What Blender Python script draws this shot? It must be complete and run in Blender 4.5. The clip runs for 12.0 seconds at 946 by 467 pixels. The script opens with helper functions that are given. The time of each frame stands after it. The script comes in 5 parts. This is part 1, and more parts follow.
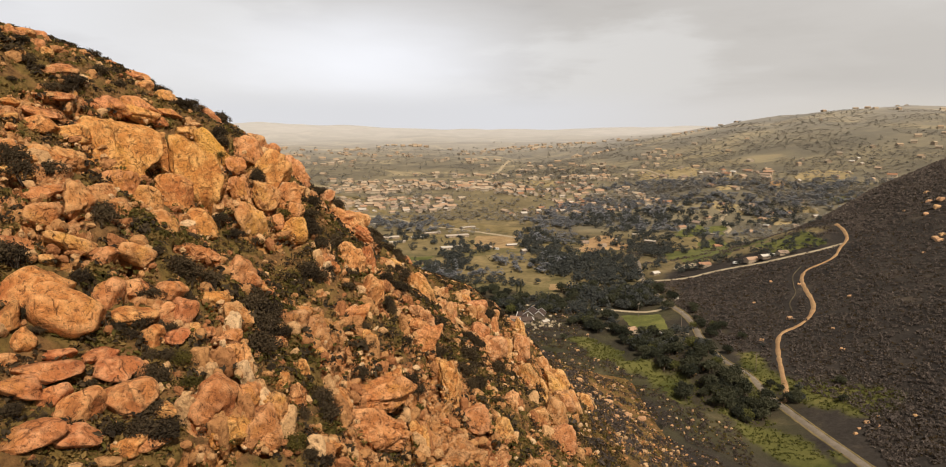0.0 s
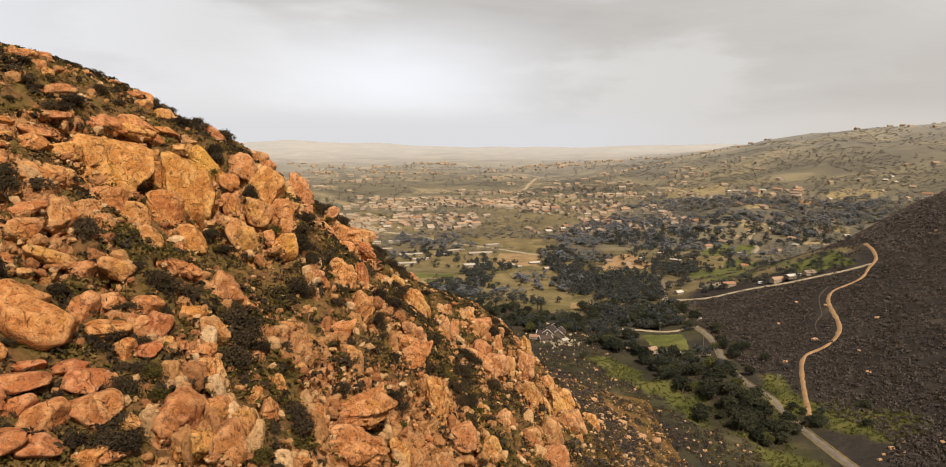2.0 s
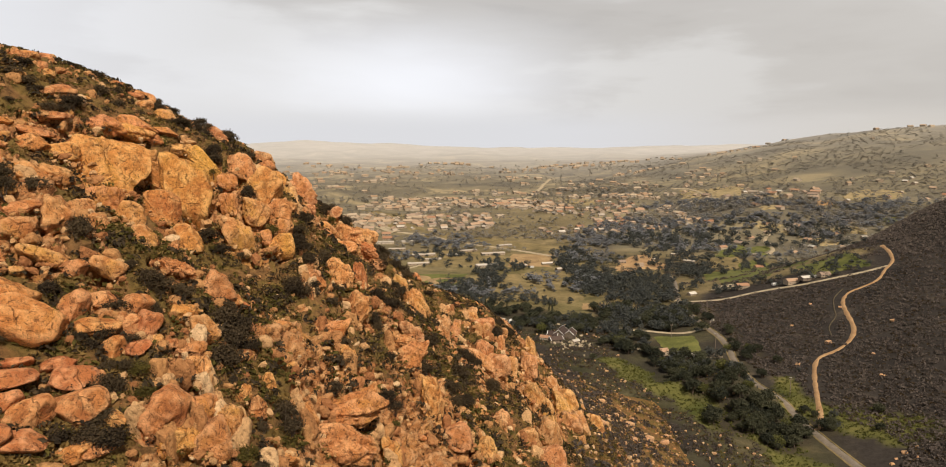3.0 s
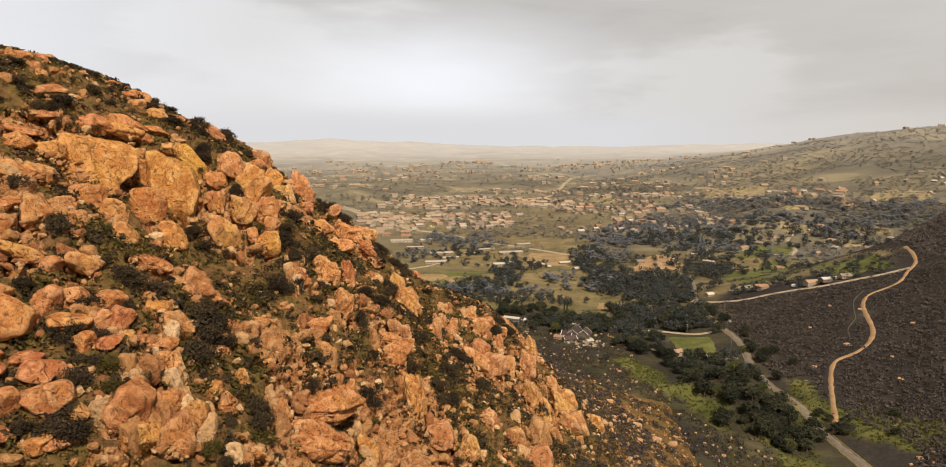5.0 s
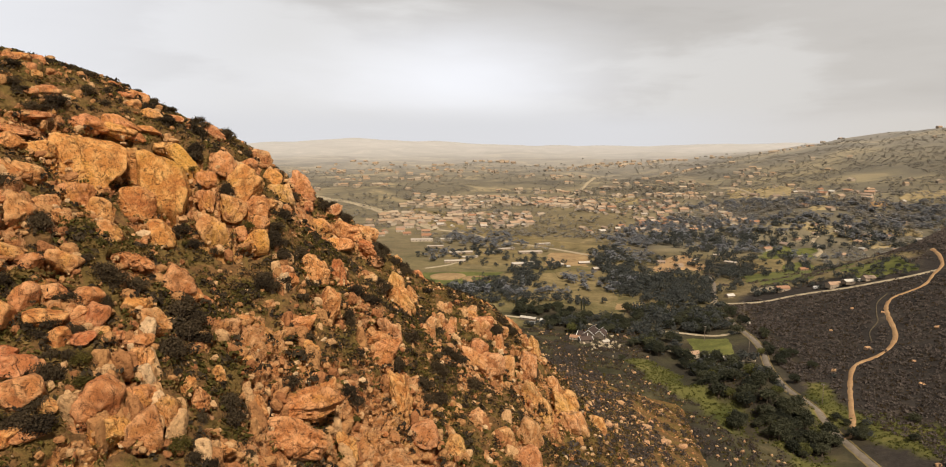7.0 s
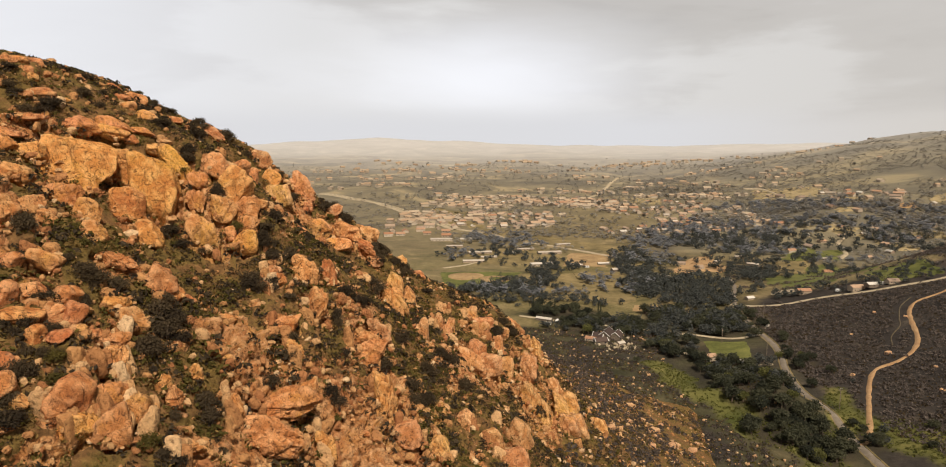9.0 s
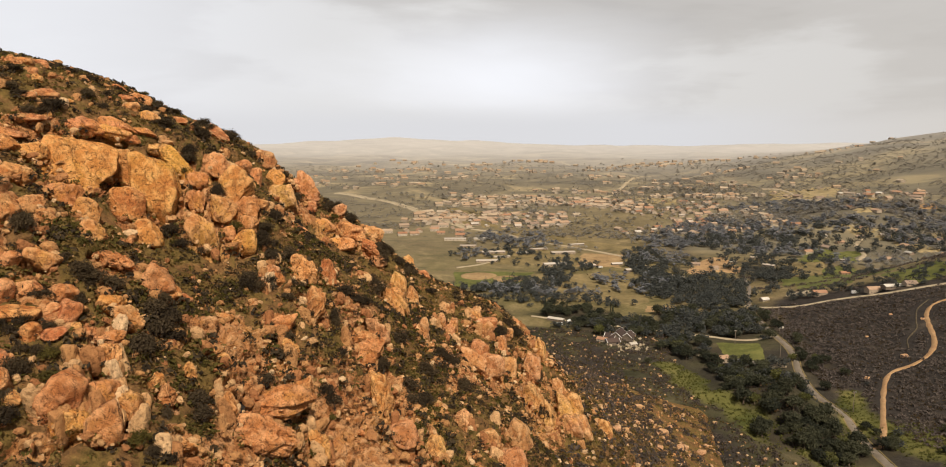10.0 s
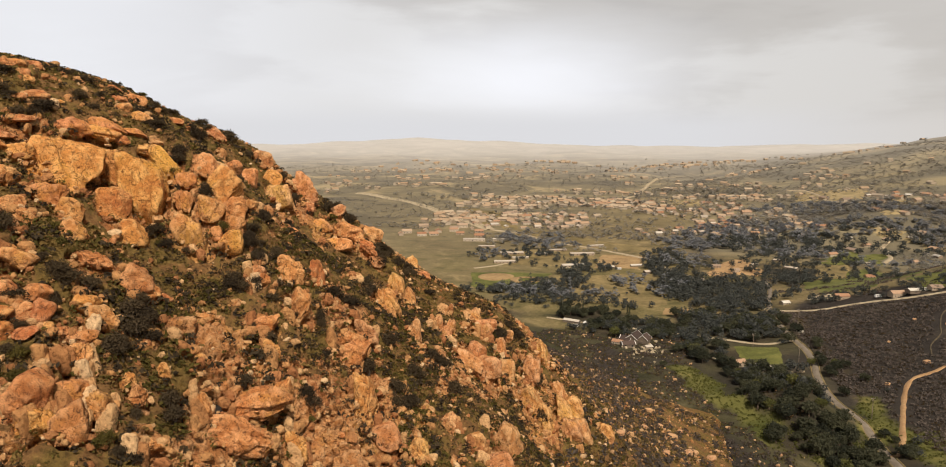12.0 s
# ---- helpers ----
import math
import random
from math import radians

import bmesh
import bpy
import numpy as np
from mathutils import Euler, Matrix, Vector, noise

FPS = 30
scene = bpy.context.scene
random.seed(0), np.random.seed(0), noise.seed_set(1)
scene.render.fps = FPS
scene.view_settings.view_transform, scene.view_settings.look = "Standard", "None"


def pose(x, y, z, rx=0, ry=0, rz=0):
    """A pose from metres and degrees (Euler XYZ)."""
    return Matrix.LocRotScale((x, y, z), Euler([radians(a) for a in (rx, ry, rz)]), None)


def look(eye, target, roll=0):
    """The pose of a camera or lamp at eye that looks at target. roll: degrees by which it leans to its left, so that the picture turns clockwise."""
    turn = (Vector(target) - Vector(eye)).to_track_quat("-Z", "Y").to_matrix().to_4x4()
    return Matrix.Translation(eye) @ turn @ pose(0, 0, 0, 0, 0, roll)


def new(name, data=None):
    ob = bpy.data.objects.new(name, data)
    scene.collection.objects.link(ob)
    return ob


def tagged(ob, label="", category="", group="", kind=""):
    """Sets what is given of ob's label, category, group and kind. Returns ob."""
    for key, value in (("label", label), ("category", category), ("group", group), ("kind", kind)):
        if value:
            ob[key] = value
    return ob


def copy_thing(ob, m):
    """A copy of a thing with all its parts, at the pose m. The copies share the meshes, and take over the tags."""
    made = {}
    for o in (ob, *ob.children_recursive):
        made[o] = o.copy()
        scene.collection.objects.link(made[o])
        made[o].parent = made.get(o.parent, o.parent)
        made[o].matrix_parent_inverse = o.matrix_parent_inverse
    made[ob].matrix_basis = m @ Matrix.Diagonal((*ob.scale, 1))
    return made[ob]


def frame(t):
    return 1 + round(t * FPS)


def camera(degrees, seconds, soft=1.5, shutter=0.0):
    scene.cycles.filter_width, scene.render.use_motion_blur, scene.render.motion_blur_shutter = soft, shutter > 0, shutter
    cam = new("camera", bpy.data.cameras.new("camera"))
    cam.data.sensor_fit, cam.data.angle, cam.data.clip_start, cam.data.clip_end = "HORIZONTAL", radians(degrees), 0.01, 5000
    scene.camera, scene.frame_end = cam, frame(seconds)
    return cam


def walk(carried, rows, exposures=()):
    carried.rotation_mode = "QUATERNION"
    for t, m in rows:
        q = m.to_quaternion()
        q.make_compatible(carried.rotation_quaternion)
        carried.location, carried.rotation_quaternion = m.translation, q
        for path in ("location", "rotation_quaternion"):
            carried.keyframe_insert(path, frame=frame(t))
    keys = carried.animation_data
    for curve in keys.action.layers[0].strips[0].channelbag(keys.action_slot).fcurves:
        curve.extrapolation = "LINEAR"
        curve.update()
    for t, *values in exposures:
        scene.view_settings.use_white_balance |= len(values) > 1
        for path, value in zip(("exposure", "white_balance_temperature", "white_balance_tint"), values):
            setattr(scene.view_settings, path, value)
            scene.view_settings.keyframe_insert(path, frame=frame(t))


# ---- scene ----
cam = camera(67.9, 12.0, soft=1.0)
METRES, EYE, TILT, LEAN, TURN = 45.0, 170.0, -9.5, 0.0, 0.0
ROWS = [
    (0.0, 0.0, 0.0, 0.0, 0.0, 0.0, -0.0),
    (0.5, 0.0413, -0.0008, -0.002, 0.5, 0.66, -0.1),
    (1.0, 0.0833, -0.0018, -0.0016, 1.05, 1.34, -0.19),
    (1.5, 0.1249, -0.0022, -0.0015, 1.7, 1.39, -0.29),
    (2.0, 0.1668, -0.0023, -0.0009, 2.32, 1.42, -0.38),
    (2.5, 0.2083, -0.001, -0.0013, 2.97, 1.44, -0.48),
    (3.0, 0.25, 0.0001, -0.0009, 3.57, 1.44, -0.58),
    (5.0, 0.4156, 0.0088, 0.0026, 5.45, 1.3, -0.96),
    (5.5, 0.4555, 0.014, 0.0035, 5.84, 1.26, -1.03),
    (6.0, 0.496, 0.0183, 0.0046, 6.32, 1.24, -1.1),
    (6.5, 0.5367, 0.0226, 0.006, 6.85, 1.21, -1.18),
    (7.0, 0.5783, 0.0266, 0.0072, 7.46, 1.21, -1.29),
    (9.0, 0.7441, 0.0458, 0.0179, 9.45, 1.14, -1.63),
    (9.5, 0.7856, 0.0512, 0.0212, 10.11, 1.11, -1.72),
    (10.0, 0.8265, 0.0567, 0.0243, 10.76, 1.07, -1.86),
    (10.5, 0.8667, 0.0665, 0.0273, 11.23, 1.07, -1.94),
    (11.0, 0.9053, 0.0809, 0.0301, 11.62, 1.06, -1.98),
    (11.5, 0.9443, 0.0989, 0.0328, 12.17, 1.03, -2.08),
    (12.0, 0.9826, 0.1195, 0.036, 12.69, 1.03, -2.19),
]
walk(cam, [(t, pose(0, 0, EYE, TILT, LEAN, TURN) @ pose(METRES * x, METRES * y, METRES * z, 90 + pitch, roll, yaw)) for t, x, y, z, yaw, pitch, roll in ROWS])

# ---------------------------------------------------------------- sky and sun
SUN_FROM = Vector((0.30, -0.60, 0.80)).normalized()
scene.view_settings.exposure = 0.0
sun = new("sun", bpy.data.lights.new("sun", "SUN"))
sun.data.energy, sun.data.angle, sun.data.color = 5.0, radians(7), (1.0, 0.88, 0.74)
sun.matrix_world = look((0, 0, 600), Vector((0, 0, 600)) - SUN_FROM)


def ramp(nt, fac, stops, ease="EASE"):
    n = nt.nodes.new("ShaderNodeValToRGB")
    n.color_ramp.interpolation = ease
    el = n.color_ramp.elements
    while len(el) < len(stops):
        el.new(0.5)
    for e, (p, c) in zip(el, stops):
        e.position, e.color = p, (*c, 1) if len(c) == 3 else c
    nt.links.new(fac, n.inputs[0])
    return n.outputs[0]


def mixc(nt, fac, a, b, mode="MIX"):
    n = nt.nodes.new("ShaderNodeMix")
    n.data_type, n.blend_type = "RGBA", mode
    for sock, v in ((n.inputs[0], fac), (n.inputs[6], a), (n.inputs[7], b)):
        if isinstance(v, (int, float)):
            sock.default_value = v
        elif isinstance(v, tuple):
            sock.default_value = (*v, 1)
        else:
            nt.links.new(v, sock)
    return n.outputs[2]


def maths(nt, op, a, b=0.0, clamp=False):
    n = nt.nodes.new("ShaderNodeMath")
    n.operation, n.use_clamp = op, clamp
    for sock, v in ((n.inputs[0], a), (n.inputs[1], b)):
        if isinstance(v, (int, float)):
            sock.default_value = v
        else:
            nt.links.new(v, sock)
    return n.outputs[0]


def noise_tex(nt, vec, scale, detail=5.0, rough=0.55, distort=0.0):
    n = nt.nodes.new("ShaderNodeTexNoise")
    n.inputs["Scale"].default_value, n.inputs["Detail"].default_value = scale, detail
    n.inputs["Roughness"].default_value, n.inputs["Distortion"].default_value = rough, distort
    nt.links.new(vec, n.inputs["Vector"])
    return n.outputs["Fac"]


def mapping(nt, vec, scale=(1, 1, 1), loc=(0, 0, 0)):
    n = nt.nodes.new("ShaderNodeMapping")
    n.inputs["Scale"].default_value, n.inputs["Location"].default_value = scale, loc
    nt.links.new(vec, n.inputs["Vector"])
    return n.outputs[0]


world = bpy.data.worlds.new("overcast_sky")
scene.world = world
world.use_nodes = True
wt = world.node_tree
wt.nodes.clear()
sky = wt.nodes.new("ShaderNodeTexSky")
sky.sky_type, sky.sun_disc = "NISHITA", False
sky.sun_elevation, sky.sun_rotation = math.asin(SUN_FROM.z), math.atan2(SUN_FROM.x, SUN_FROM.y)
sky.dust_density = 4.0
co = wt.nodes.new("ShaderNodeTexCoord").outputs["Generated"]
sep = wt.nodes.new("ShaderNodeSeparateXYZ")
wt.links.new(co, sep.inputs[0])
up = sep.outputs[2]
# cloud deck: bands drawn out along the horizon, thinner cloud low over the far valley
cl = noise_tex(wt, mapping(wt, co, (1.6, 1.6, 6.0), (0.35, 0.1, 0.62)), 1.0, 5.0, 0.5, 0.4)
cl_fine = noise_tex(wt, mapping(wt, co, (3.0, 3.0, 14.0), (4.0, 2.0, 1.0)), 2.0, 6.0, 0.55, 0.3)
cl = maths(wt, "ADD", maths(wt, "MULTIPLY", cl, 0.8), maths(wt, "MULTIPLY", cl_fine, 0.2))
deck = ramp(wt, cl, [(0.40, (0.47, 0.445, 0.42)), (0.5, (0.585, 0.56, 0.535)), (0.59, (0.76, 0.745, 0.73))])
gap = wt.nodes.new("ShaderNodeVectorMath")
gap.operation = "DISTANCE"
wt.links.new(mapping(wt, co, (1.0, 1.0, 2.9)), gap.inputs[0])
gap.inputs[1].default_value = (-0.17, 0.97, 0.19)
thin = ramp(wt, maths(wt, "ADD", gap.outputs["Value"], maths(wt, "MULTIPLY", cl, 0.5)), [(0.27, (1, 1, 1)), (0.64, (0, 0, 0))])
east = ramp(wt, sep.outputs[0], [(-0.0, (0, 0, 0)), (0.55, (1, 1, 1))])
deck = mixc(wt, maths(wt, "MULTIPLY", east, 0.7), deck, (0.675, 0.64, 0.60))
west = ramp(wt, maths(wt, "ADD", sep.outputs[0], 0.8), [(0.1, (1, 1, 1)), (0.62, (0, 0, 0))])
deck = mixc(wt, maths(wt, "MULTIPLY", west, 0.9), deck, (0.90, 0.91, 0.955))
deck = mixc(wt, maths(wt, "MULTIPLY", thin, 0.95), deck, (1.0, 1.01, 1.06))
low = ramp(wt, up, [(0.004, (1, 1, 1)), (0.045, (0, 0, 0))])
deck = mixc(wt, low, deck, mixc(wt, east, (0.77, 0.77, 0.795), (0.70, 0.655, 0.60)))
# unseen sky above the view, darkened only to cut fill light
thick = ramp(wt, up, [(0.20, (0, 0, 0)), (0.6, (1, 1, 1))])
deck = mixc(wt, thick, deck, (0.155, 0.16, 0.175))
bg_cloud = wt.nodes.new("ShaderNodeBackground")
wt.links.new(deck, bg_cloud.inputs[0])
bg_cloud.inputs[1].default_value = 1.0
bg_sky = wt.nodes.new("ShaderNodeBackground")
wt.links.new(sky.outputs[0], bg_sky.inputs[0])
bg_sky.inputs[1].default_value = 0.05
sky_mix = wt.nodes.new("ShaderNodeMixShader")
sky_mix.inputs[0].default_value = 0.94
wt.links.new(bg_sky.outputs[0], sky_mix.inputs[1])
wt.links.new(bg_cloud.outputs[0], sky_mix.inputs[2])
wt.links.new(sky_mix.outputs[0], wt.nodes.new("ShaderNodeOutputWorld").inputs[0])

# ---------------------------------------------------------------- the lie of the land
HILL = [
    (121.52, -24.17, -23.03, 2.95, -4.05, 1.82),
    (-90.36, 11.21, 6.66, 3.59, 5.25, 0),
    (-11.68, -5.01, 1.31, -0.12, 0, 0),
    (8.76, 5.08, 3.41, 0, 0, 0),
    (-2.68, -2.15, 0, 0, 0, 0),
    (3.93, 0, 0, 0, 0, 0),
]
BUMPS = {  # row's y: {x: metres}
    75: {-60: 0.8, -40: -2.3, -20: 6.0, 0: -3.7},
    97: {-60: 3.3, -40: 7.5, -20: 0.1, 0: -4.6},
    119: {-100: -0.4, -80: 9.3, -60: 2.8, -40: -4.5, -20: 6.6, 0: -0.6, 20: 0.7},
    141: {-100: 4.1, -80: 5.3, -60: 8.5, -40: 15.0, -20: 2.1, 0: 2.1, 20: 3.2},
    163: {-80: 9.2, -60: 2.0, -40: -0.4, -20: 7.6, 0: 1.9, 20: 4.6},
    185: {-80: 0.5, -60: 13.4, -40: -3.4, -20: -0.3, 0: 0.3, 20: -6.2},
    207: {-60: 1.5, -40: 9.6, -20: 1.0, 0: 5.7, 20: -1.7},
    229: {-20: 1.7, 0: 5.5, 20: 5.4},
    251: {-20: 1.5, 0: 8.0, 20: 3.0},
}


def smooth(a, b, v):
    t = np.clip((np.asarray(v, float) - a) / (b - a), 0, 1)
    return t * t * (3 - 2 * t)


def soft_max(a, b, k):
    h = np.clip(0.5 + 0.5 * (a - b) / k, 0, 1)
    return b + (a - b) * h + k * h * (1 - h)


def hash2(i, j, seed):
    n = (i.astype(np.int64) * 374761393 + j.astype(np.int64) * 668265263 + seed * 974634777) & 0x7FFFFFFF
    n = ((n ^ (n >> 13)) * 1274126177) & 0x7FFFFFFF
    return ((n ^ (n >> 16)) & 0xFFFF) / 65535.0


def vnoise(x, y, seed=0):
    i, j = np.floor(x), np.floor(y)
    u, v = x - i, y - j
    u, v = u * u * u * (u * (u * 6 - 15) + 10), v * v * v * (v * (v * 6 - 15) + 10)
    a, b = hash2(i, j, seed), hash2(i + 1, j, seed)
    c, d = hash2(i, j + 1, seed), hash2(i + 1, j + 1, seed)
    return (a + (b - a) * u) * (1 - v) + (c + (d - c) * u) * v


def fbm(x, y, octaves=4, seed=0):
    s, amp, tot = 0, 1.0, 0.0
    for o in range(octaves):
        s = s + amp * vnoise(x * 2 ** o + 17.3 * o, y * 2 ** o - 9.1 * o, seed + o)
        tot += amp
        amp *= 0.5
    return s / tot


def cells(x, y, seed=0):
    """Nearest and second nearest cell centre: distances, the cell's random number and the offset from its centre."""
    i0, j0 = np.floor(x), np.floor(y)
    d1 = np.full(np.shape(x), 9.0)
    d2, rnd, ox, oy = d1.copy(), d1 * 0, d1 * 0, d1 * 0
    for di in (-1, 0, 1):
        for dj in (-1, 0, 1):
            i, j = i0 + di, j0 + dj
            dx = x - (i + 0.15 + 0.7 * hash2(i, j, seed))
            dy = y - (j + 0.15 + 0.7 * hash2(i, j, seed + 7))
            d = np.sqrt(dx * dx + dy * dy)
            near = d < d1
            d2 = np.where(near, d1, np.minimum(d2, d))
            rnd = np.where(near, hash2(i, j, seed + 13), rnd)
            ox, oy = np.where(near, dx, ox), np.where(near, dy, oy)
            d1 = np.where(near, d, d1)
    return d1, d2, rnd, ox, oy


def hill(x, y):
    x, y = np.asarray(x, float), np.asarray(y, float)
    cx, cy = np.clip(x, -150, 140), np.clip(y, -10, 420)
    u, v = (cx + 20) / 120, (cy - 190) / 160
    z = sum(HILL[i][j] * u ** i * v ** j for i in range(6) for j in range(6 - i))
    for by, row in BUMPS.items():
        for bx, h in row.items():
            z = z + h * np.exp(-((cx - bx) ** 2 + (cy - by) ** 2) / 338)
    return z - 0.7 * np.hypot(x - cx, y - cy)


def valley(x, y):
    x, y = np.asarray(x, float), np.asarray(y, float)
    d = np.hypot(x, y)
    z = 1.5 * np.sin(x / 90 + 1) * np.cos(y / 130) * smooth(300, 700, d)
    # chaparral slope on the east side, ending behind the upper track
    z = z + 0.35 * 30 * np.logaddexp(0, (x - 185) / 30) * (1 - smooth(690, 930, y - 0.25 * (x - 322))) * smooth(60, 300, y)
    z = z + 12 * smooth(375, 455, x) * (1 - smooth(620, 900, x)) * smooth(540, 660, y) * (1 - smooth(720, 960, y - 0.25 * (x - 322)))
    # the land lifts towards the far plain; hill of estates to the north-east, low range to the north-west
    z = z + 0.024 * 60 * np.logaddexp(0, (d - 1150) / 60)
    az = np.degrees(np.arctan2(x, np.maximum(y, 1)))
    z = z + 150 * smooth(4, 30, az) * smooth(1250, 2700, d) * (0.8 + 0.4 * fbm(x / 420, y / 420, 3, 5)) * (1 - 0.75 * smooth(2800, 3900, d))
    z = z + 26 * smooth(10, 20, az) * smooth(1150, 1330, d) * (1 - smooth(1500, 1750, d)) * fbm(x / 150, y / 150, 2, 8) * 1.4
    z = z + 34 * np.exp(-((az + 17) / 9) ** 2) * smooth(3300, 4300, d) * (0.6 + 0.8 * fbm(x / 500, y / 500, 3, 3))
    z = z + 12 * (fbm(x / 260, y / 260, 3, 21) - 0.5) * smooth(1000, 1500, d) * 2
    return z


def ground_z(x, y):
    return soft_max(hill(x, y), valley(x, y), 10.0)


GRID_X, GRID_Y = np.arange(-240, 441, 2.0), np.arange(20, 1001, 2.0)
GRID_Z = ground_z(GRID_X[None, :] + 0 * GRID_Y[:, None], GRID_Y[:, None] + 0 * GRID_X[None, :])


def gz(x, y):
    """Height of the ground at one place, from a two-metre grid where there is one."""
    if -239 < x < 438 and 21 < y < 998:
        u, v = (x + 240) / 2, (y - 20) / 2
        i, j = int(u), int(v)
        u, v = u - i, v - j
        return float((GRID_Z[j, i] * (1 - u) + GRID_Z[j, i + 1] * u) * (1 - v) + (GRID_Z[j + 1, i] * (1 - u) + GRID_Z[j + 1, i + 1] * u) * v)
    return float(ground_z(np.array([x]), np.array([y]))[0])
# ---- end of land ----

# ---------------------------------------------------------------- rocks (x, y, width, height, lean) and shrubs (x, y, width, height), placed to fit the camera's view
CREST_ROCKS = [
    (-79.4, 125.3, 3.3, 2, 20), (-75.9, 125.9, 2.5, 1.8, 0), (-73.7, 125, 2, 2, 0), (-74.2, 117.8, 2.2, 2.2, 0), (-75.3, 139, 1.6, 1.9, 0),
    (-70.1, 122.7, 3.6, 2.4, 10), (-70.7, 119.5, 2.1, 1.4, 0), (-68.3, 126, 2.5, 1, 0), (-73.1, 152.7, 3.5, 2.3, 0), (-64, 138.9, 3.7, 2.6, 0),
    (-75.7, 151.3, 3.5, 1.7, 20), (-67.3, 115.8, 7.1, 1.7, 5),
]
UPPER_ROCKS = [
    (-69.1, 106.5, 2.8, 1.5, 5), (-65.9, 109.7, 6.2, 1.6, 15), (-67.5, 103.4, 2.5, 1.5, 0), (-63.2, 124.9, 6.5, 3.1, 22),
    (-59.9, 128.2, 6.3, 3.4, 15), (-60.1, 138.5, 3.6, 2.3, 22), (-57.2, 129.9, 3.4, 2.4, 20), (-56.9, 133.9, 5, 1.7, 30), (-64.7, 106.3, 4.9, 2.8, 5),
    (-66.3, 101.8, 1.7, 1, 0), (-64.1, 97.2, 2.6, 1.4, 0), (-66.8, 119, 2.3, 1.4, 0),
]
CLIFF_WEST = [
    (-62.1, 110.2, 6.3, 3.7, -5), (-61.5, 119, 5.3, 2.3, 10), (-58.6, 123.8, 9.9, 2.4, 20), (-58.4, 115.4, 13.1, 9.8, 14),
    (-56, 123.8, 3.7, 6.5, 12), (-54.3, 122.8, 4.6, 7.4, 10), (-58.5, 102.8, 6.1, 4.3, 38), (-60.4, 99.5, 6.2, 2.8, 22), (-60.2, 92.3, 4.7, 2.1, 8),
    (-53, 132.8, 5.2, 3.4, 15), (-49.3, 131.9, 8.7, 4.6, 52), (-49.5, 124.5, 9.9, 17.3, -16), (-50.6, 117.9, 6.4, 7.3, 0),
    (-50.2, 107.1, 5.9, 5.5, 5), (-53.6, 106.9, 6.6, 4.7, 0), (-45.8, 102.6, 5.1, 4.1, 20), (-45.8, 116.5, 7, 5.4, 30), (-44.7, 132.3, 4, 4.3, 0),
    (-43.1, 129.3, 4, 5.2, -8),
]
CLIFF_EAST = [
    (-40.6, 125.3, 5.9, 9.1, -8), (-33.7, 129.5, 5.1, 5.6, 0), (-43.6, 138.1, 7.7, 5.5, 42), (-39.1, 137.1, 8.1, 8.1, 38),
    (-39.4, 131.4, 6.4, 5.7, 35), (-35.9, 135.5, 5.8, 7.5, 30), (-33.8, 132.4, 4.7, 5.7, 25), (-34.8, 140, 3, 3, 0),
    (-36.1, 129.1, 2.6, 3.5, 0), (-56, 91.2, 4.8, 2, -8), (-54.1, 87.3, 4.6, 4.1, 10), (-52.8, 92.9, 4.8, 5.7, 15), (-52.2, 97.9, 4, 4, 35),
    (-49.5, 97.9, 4, 2.8, 38), (-50.2, 86.1, 6.9, 2.4, 27), (-44.1, 90.1, 5.3, 3.3, 30), (-46.4, 90.5, 3, 1.9, 32), (-54.3, 81.3, 4.6, 2.4, 14),
]
NEAR_PILE = [
    (-50.1, 77.5, 9.1, 5.7, -12), (-46.1, 78, 10.6, 6.6, 30), (-50, 72.7, 3.6, 4.7, 20), (-47.7, 71.7, 2.9, 3.5, 0), (-45.1, 72.9, 4, 1.5, 5),
    (-44.9, 70.2, 7.4, 2.6, 8), (-41.8, 75.5, 4.4, 2.2, -5), (-40, 74.8, 6.1, 3.2, 10), (-37.8, 72.1, 6.9, 4.6, -5), (-40.9, 68.2, 6, 4.2, -14),
    (-45.1, 66.6, 6.4, 3.4, 32), (-43.1, 67.9, 4.1, 3.1, -10), (-42.3, 62.5, 6.9, 2.5, -6), (-39, 65.3, 5.7, 2.8, 15), (-47.9, 68.7, 2.3, 1.8, 0),
    (-41, 82.2, 5.9, 2.8, 5), (-38.6, 85.5, 3.3, 2.3, 10), (-44.3, 82.3, 4.1, 5.3, 20), (-42.2, 85.8, 4.5, 2.4, 12), (-39.1, 88, 4.3, 3.6, 38),
]
PILE_FRINGE = [
    (-37.2, 86.6, 3.2, 4.7, 40), (-38.6, 80.9, 3.4, 3.1, 0), (-36.5, 82.8, 3.6, 2.1, 0), (-46.7, 87.1, 3.3, 2.8, 20), (-51.1, 82.4, 2, 1.4, 30),
    (-35.1, 67.3, 4.3, 2.1, 0), (-33.8, 68.9, 4.3, 1.9, 10), (-38.2, 76.8, 2, 1.7, 0), (-33.9, 86.7, 2, 1.5, 0), (-35.4, 85.7, 1.7, 1.3, 0),
]
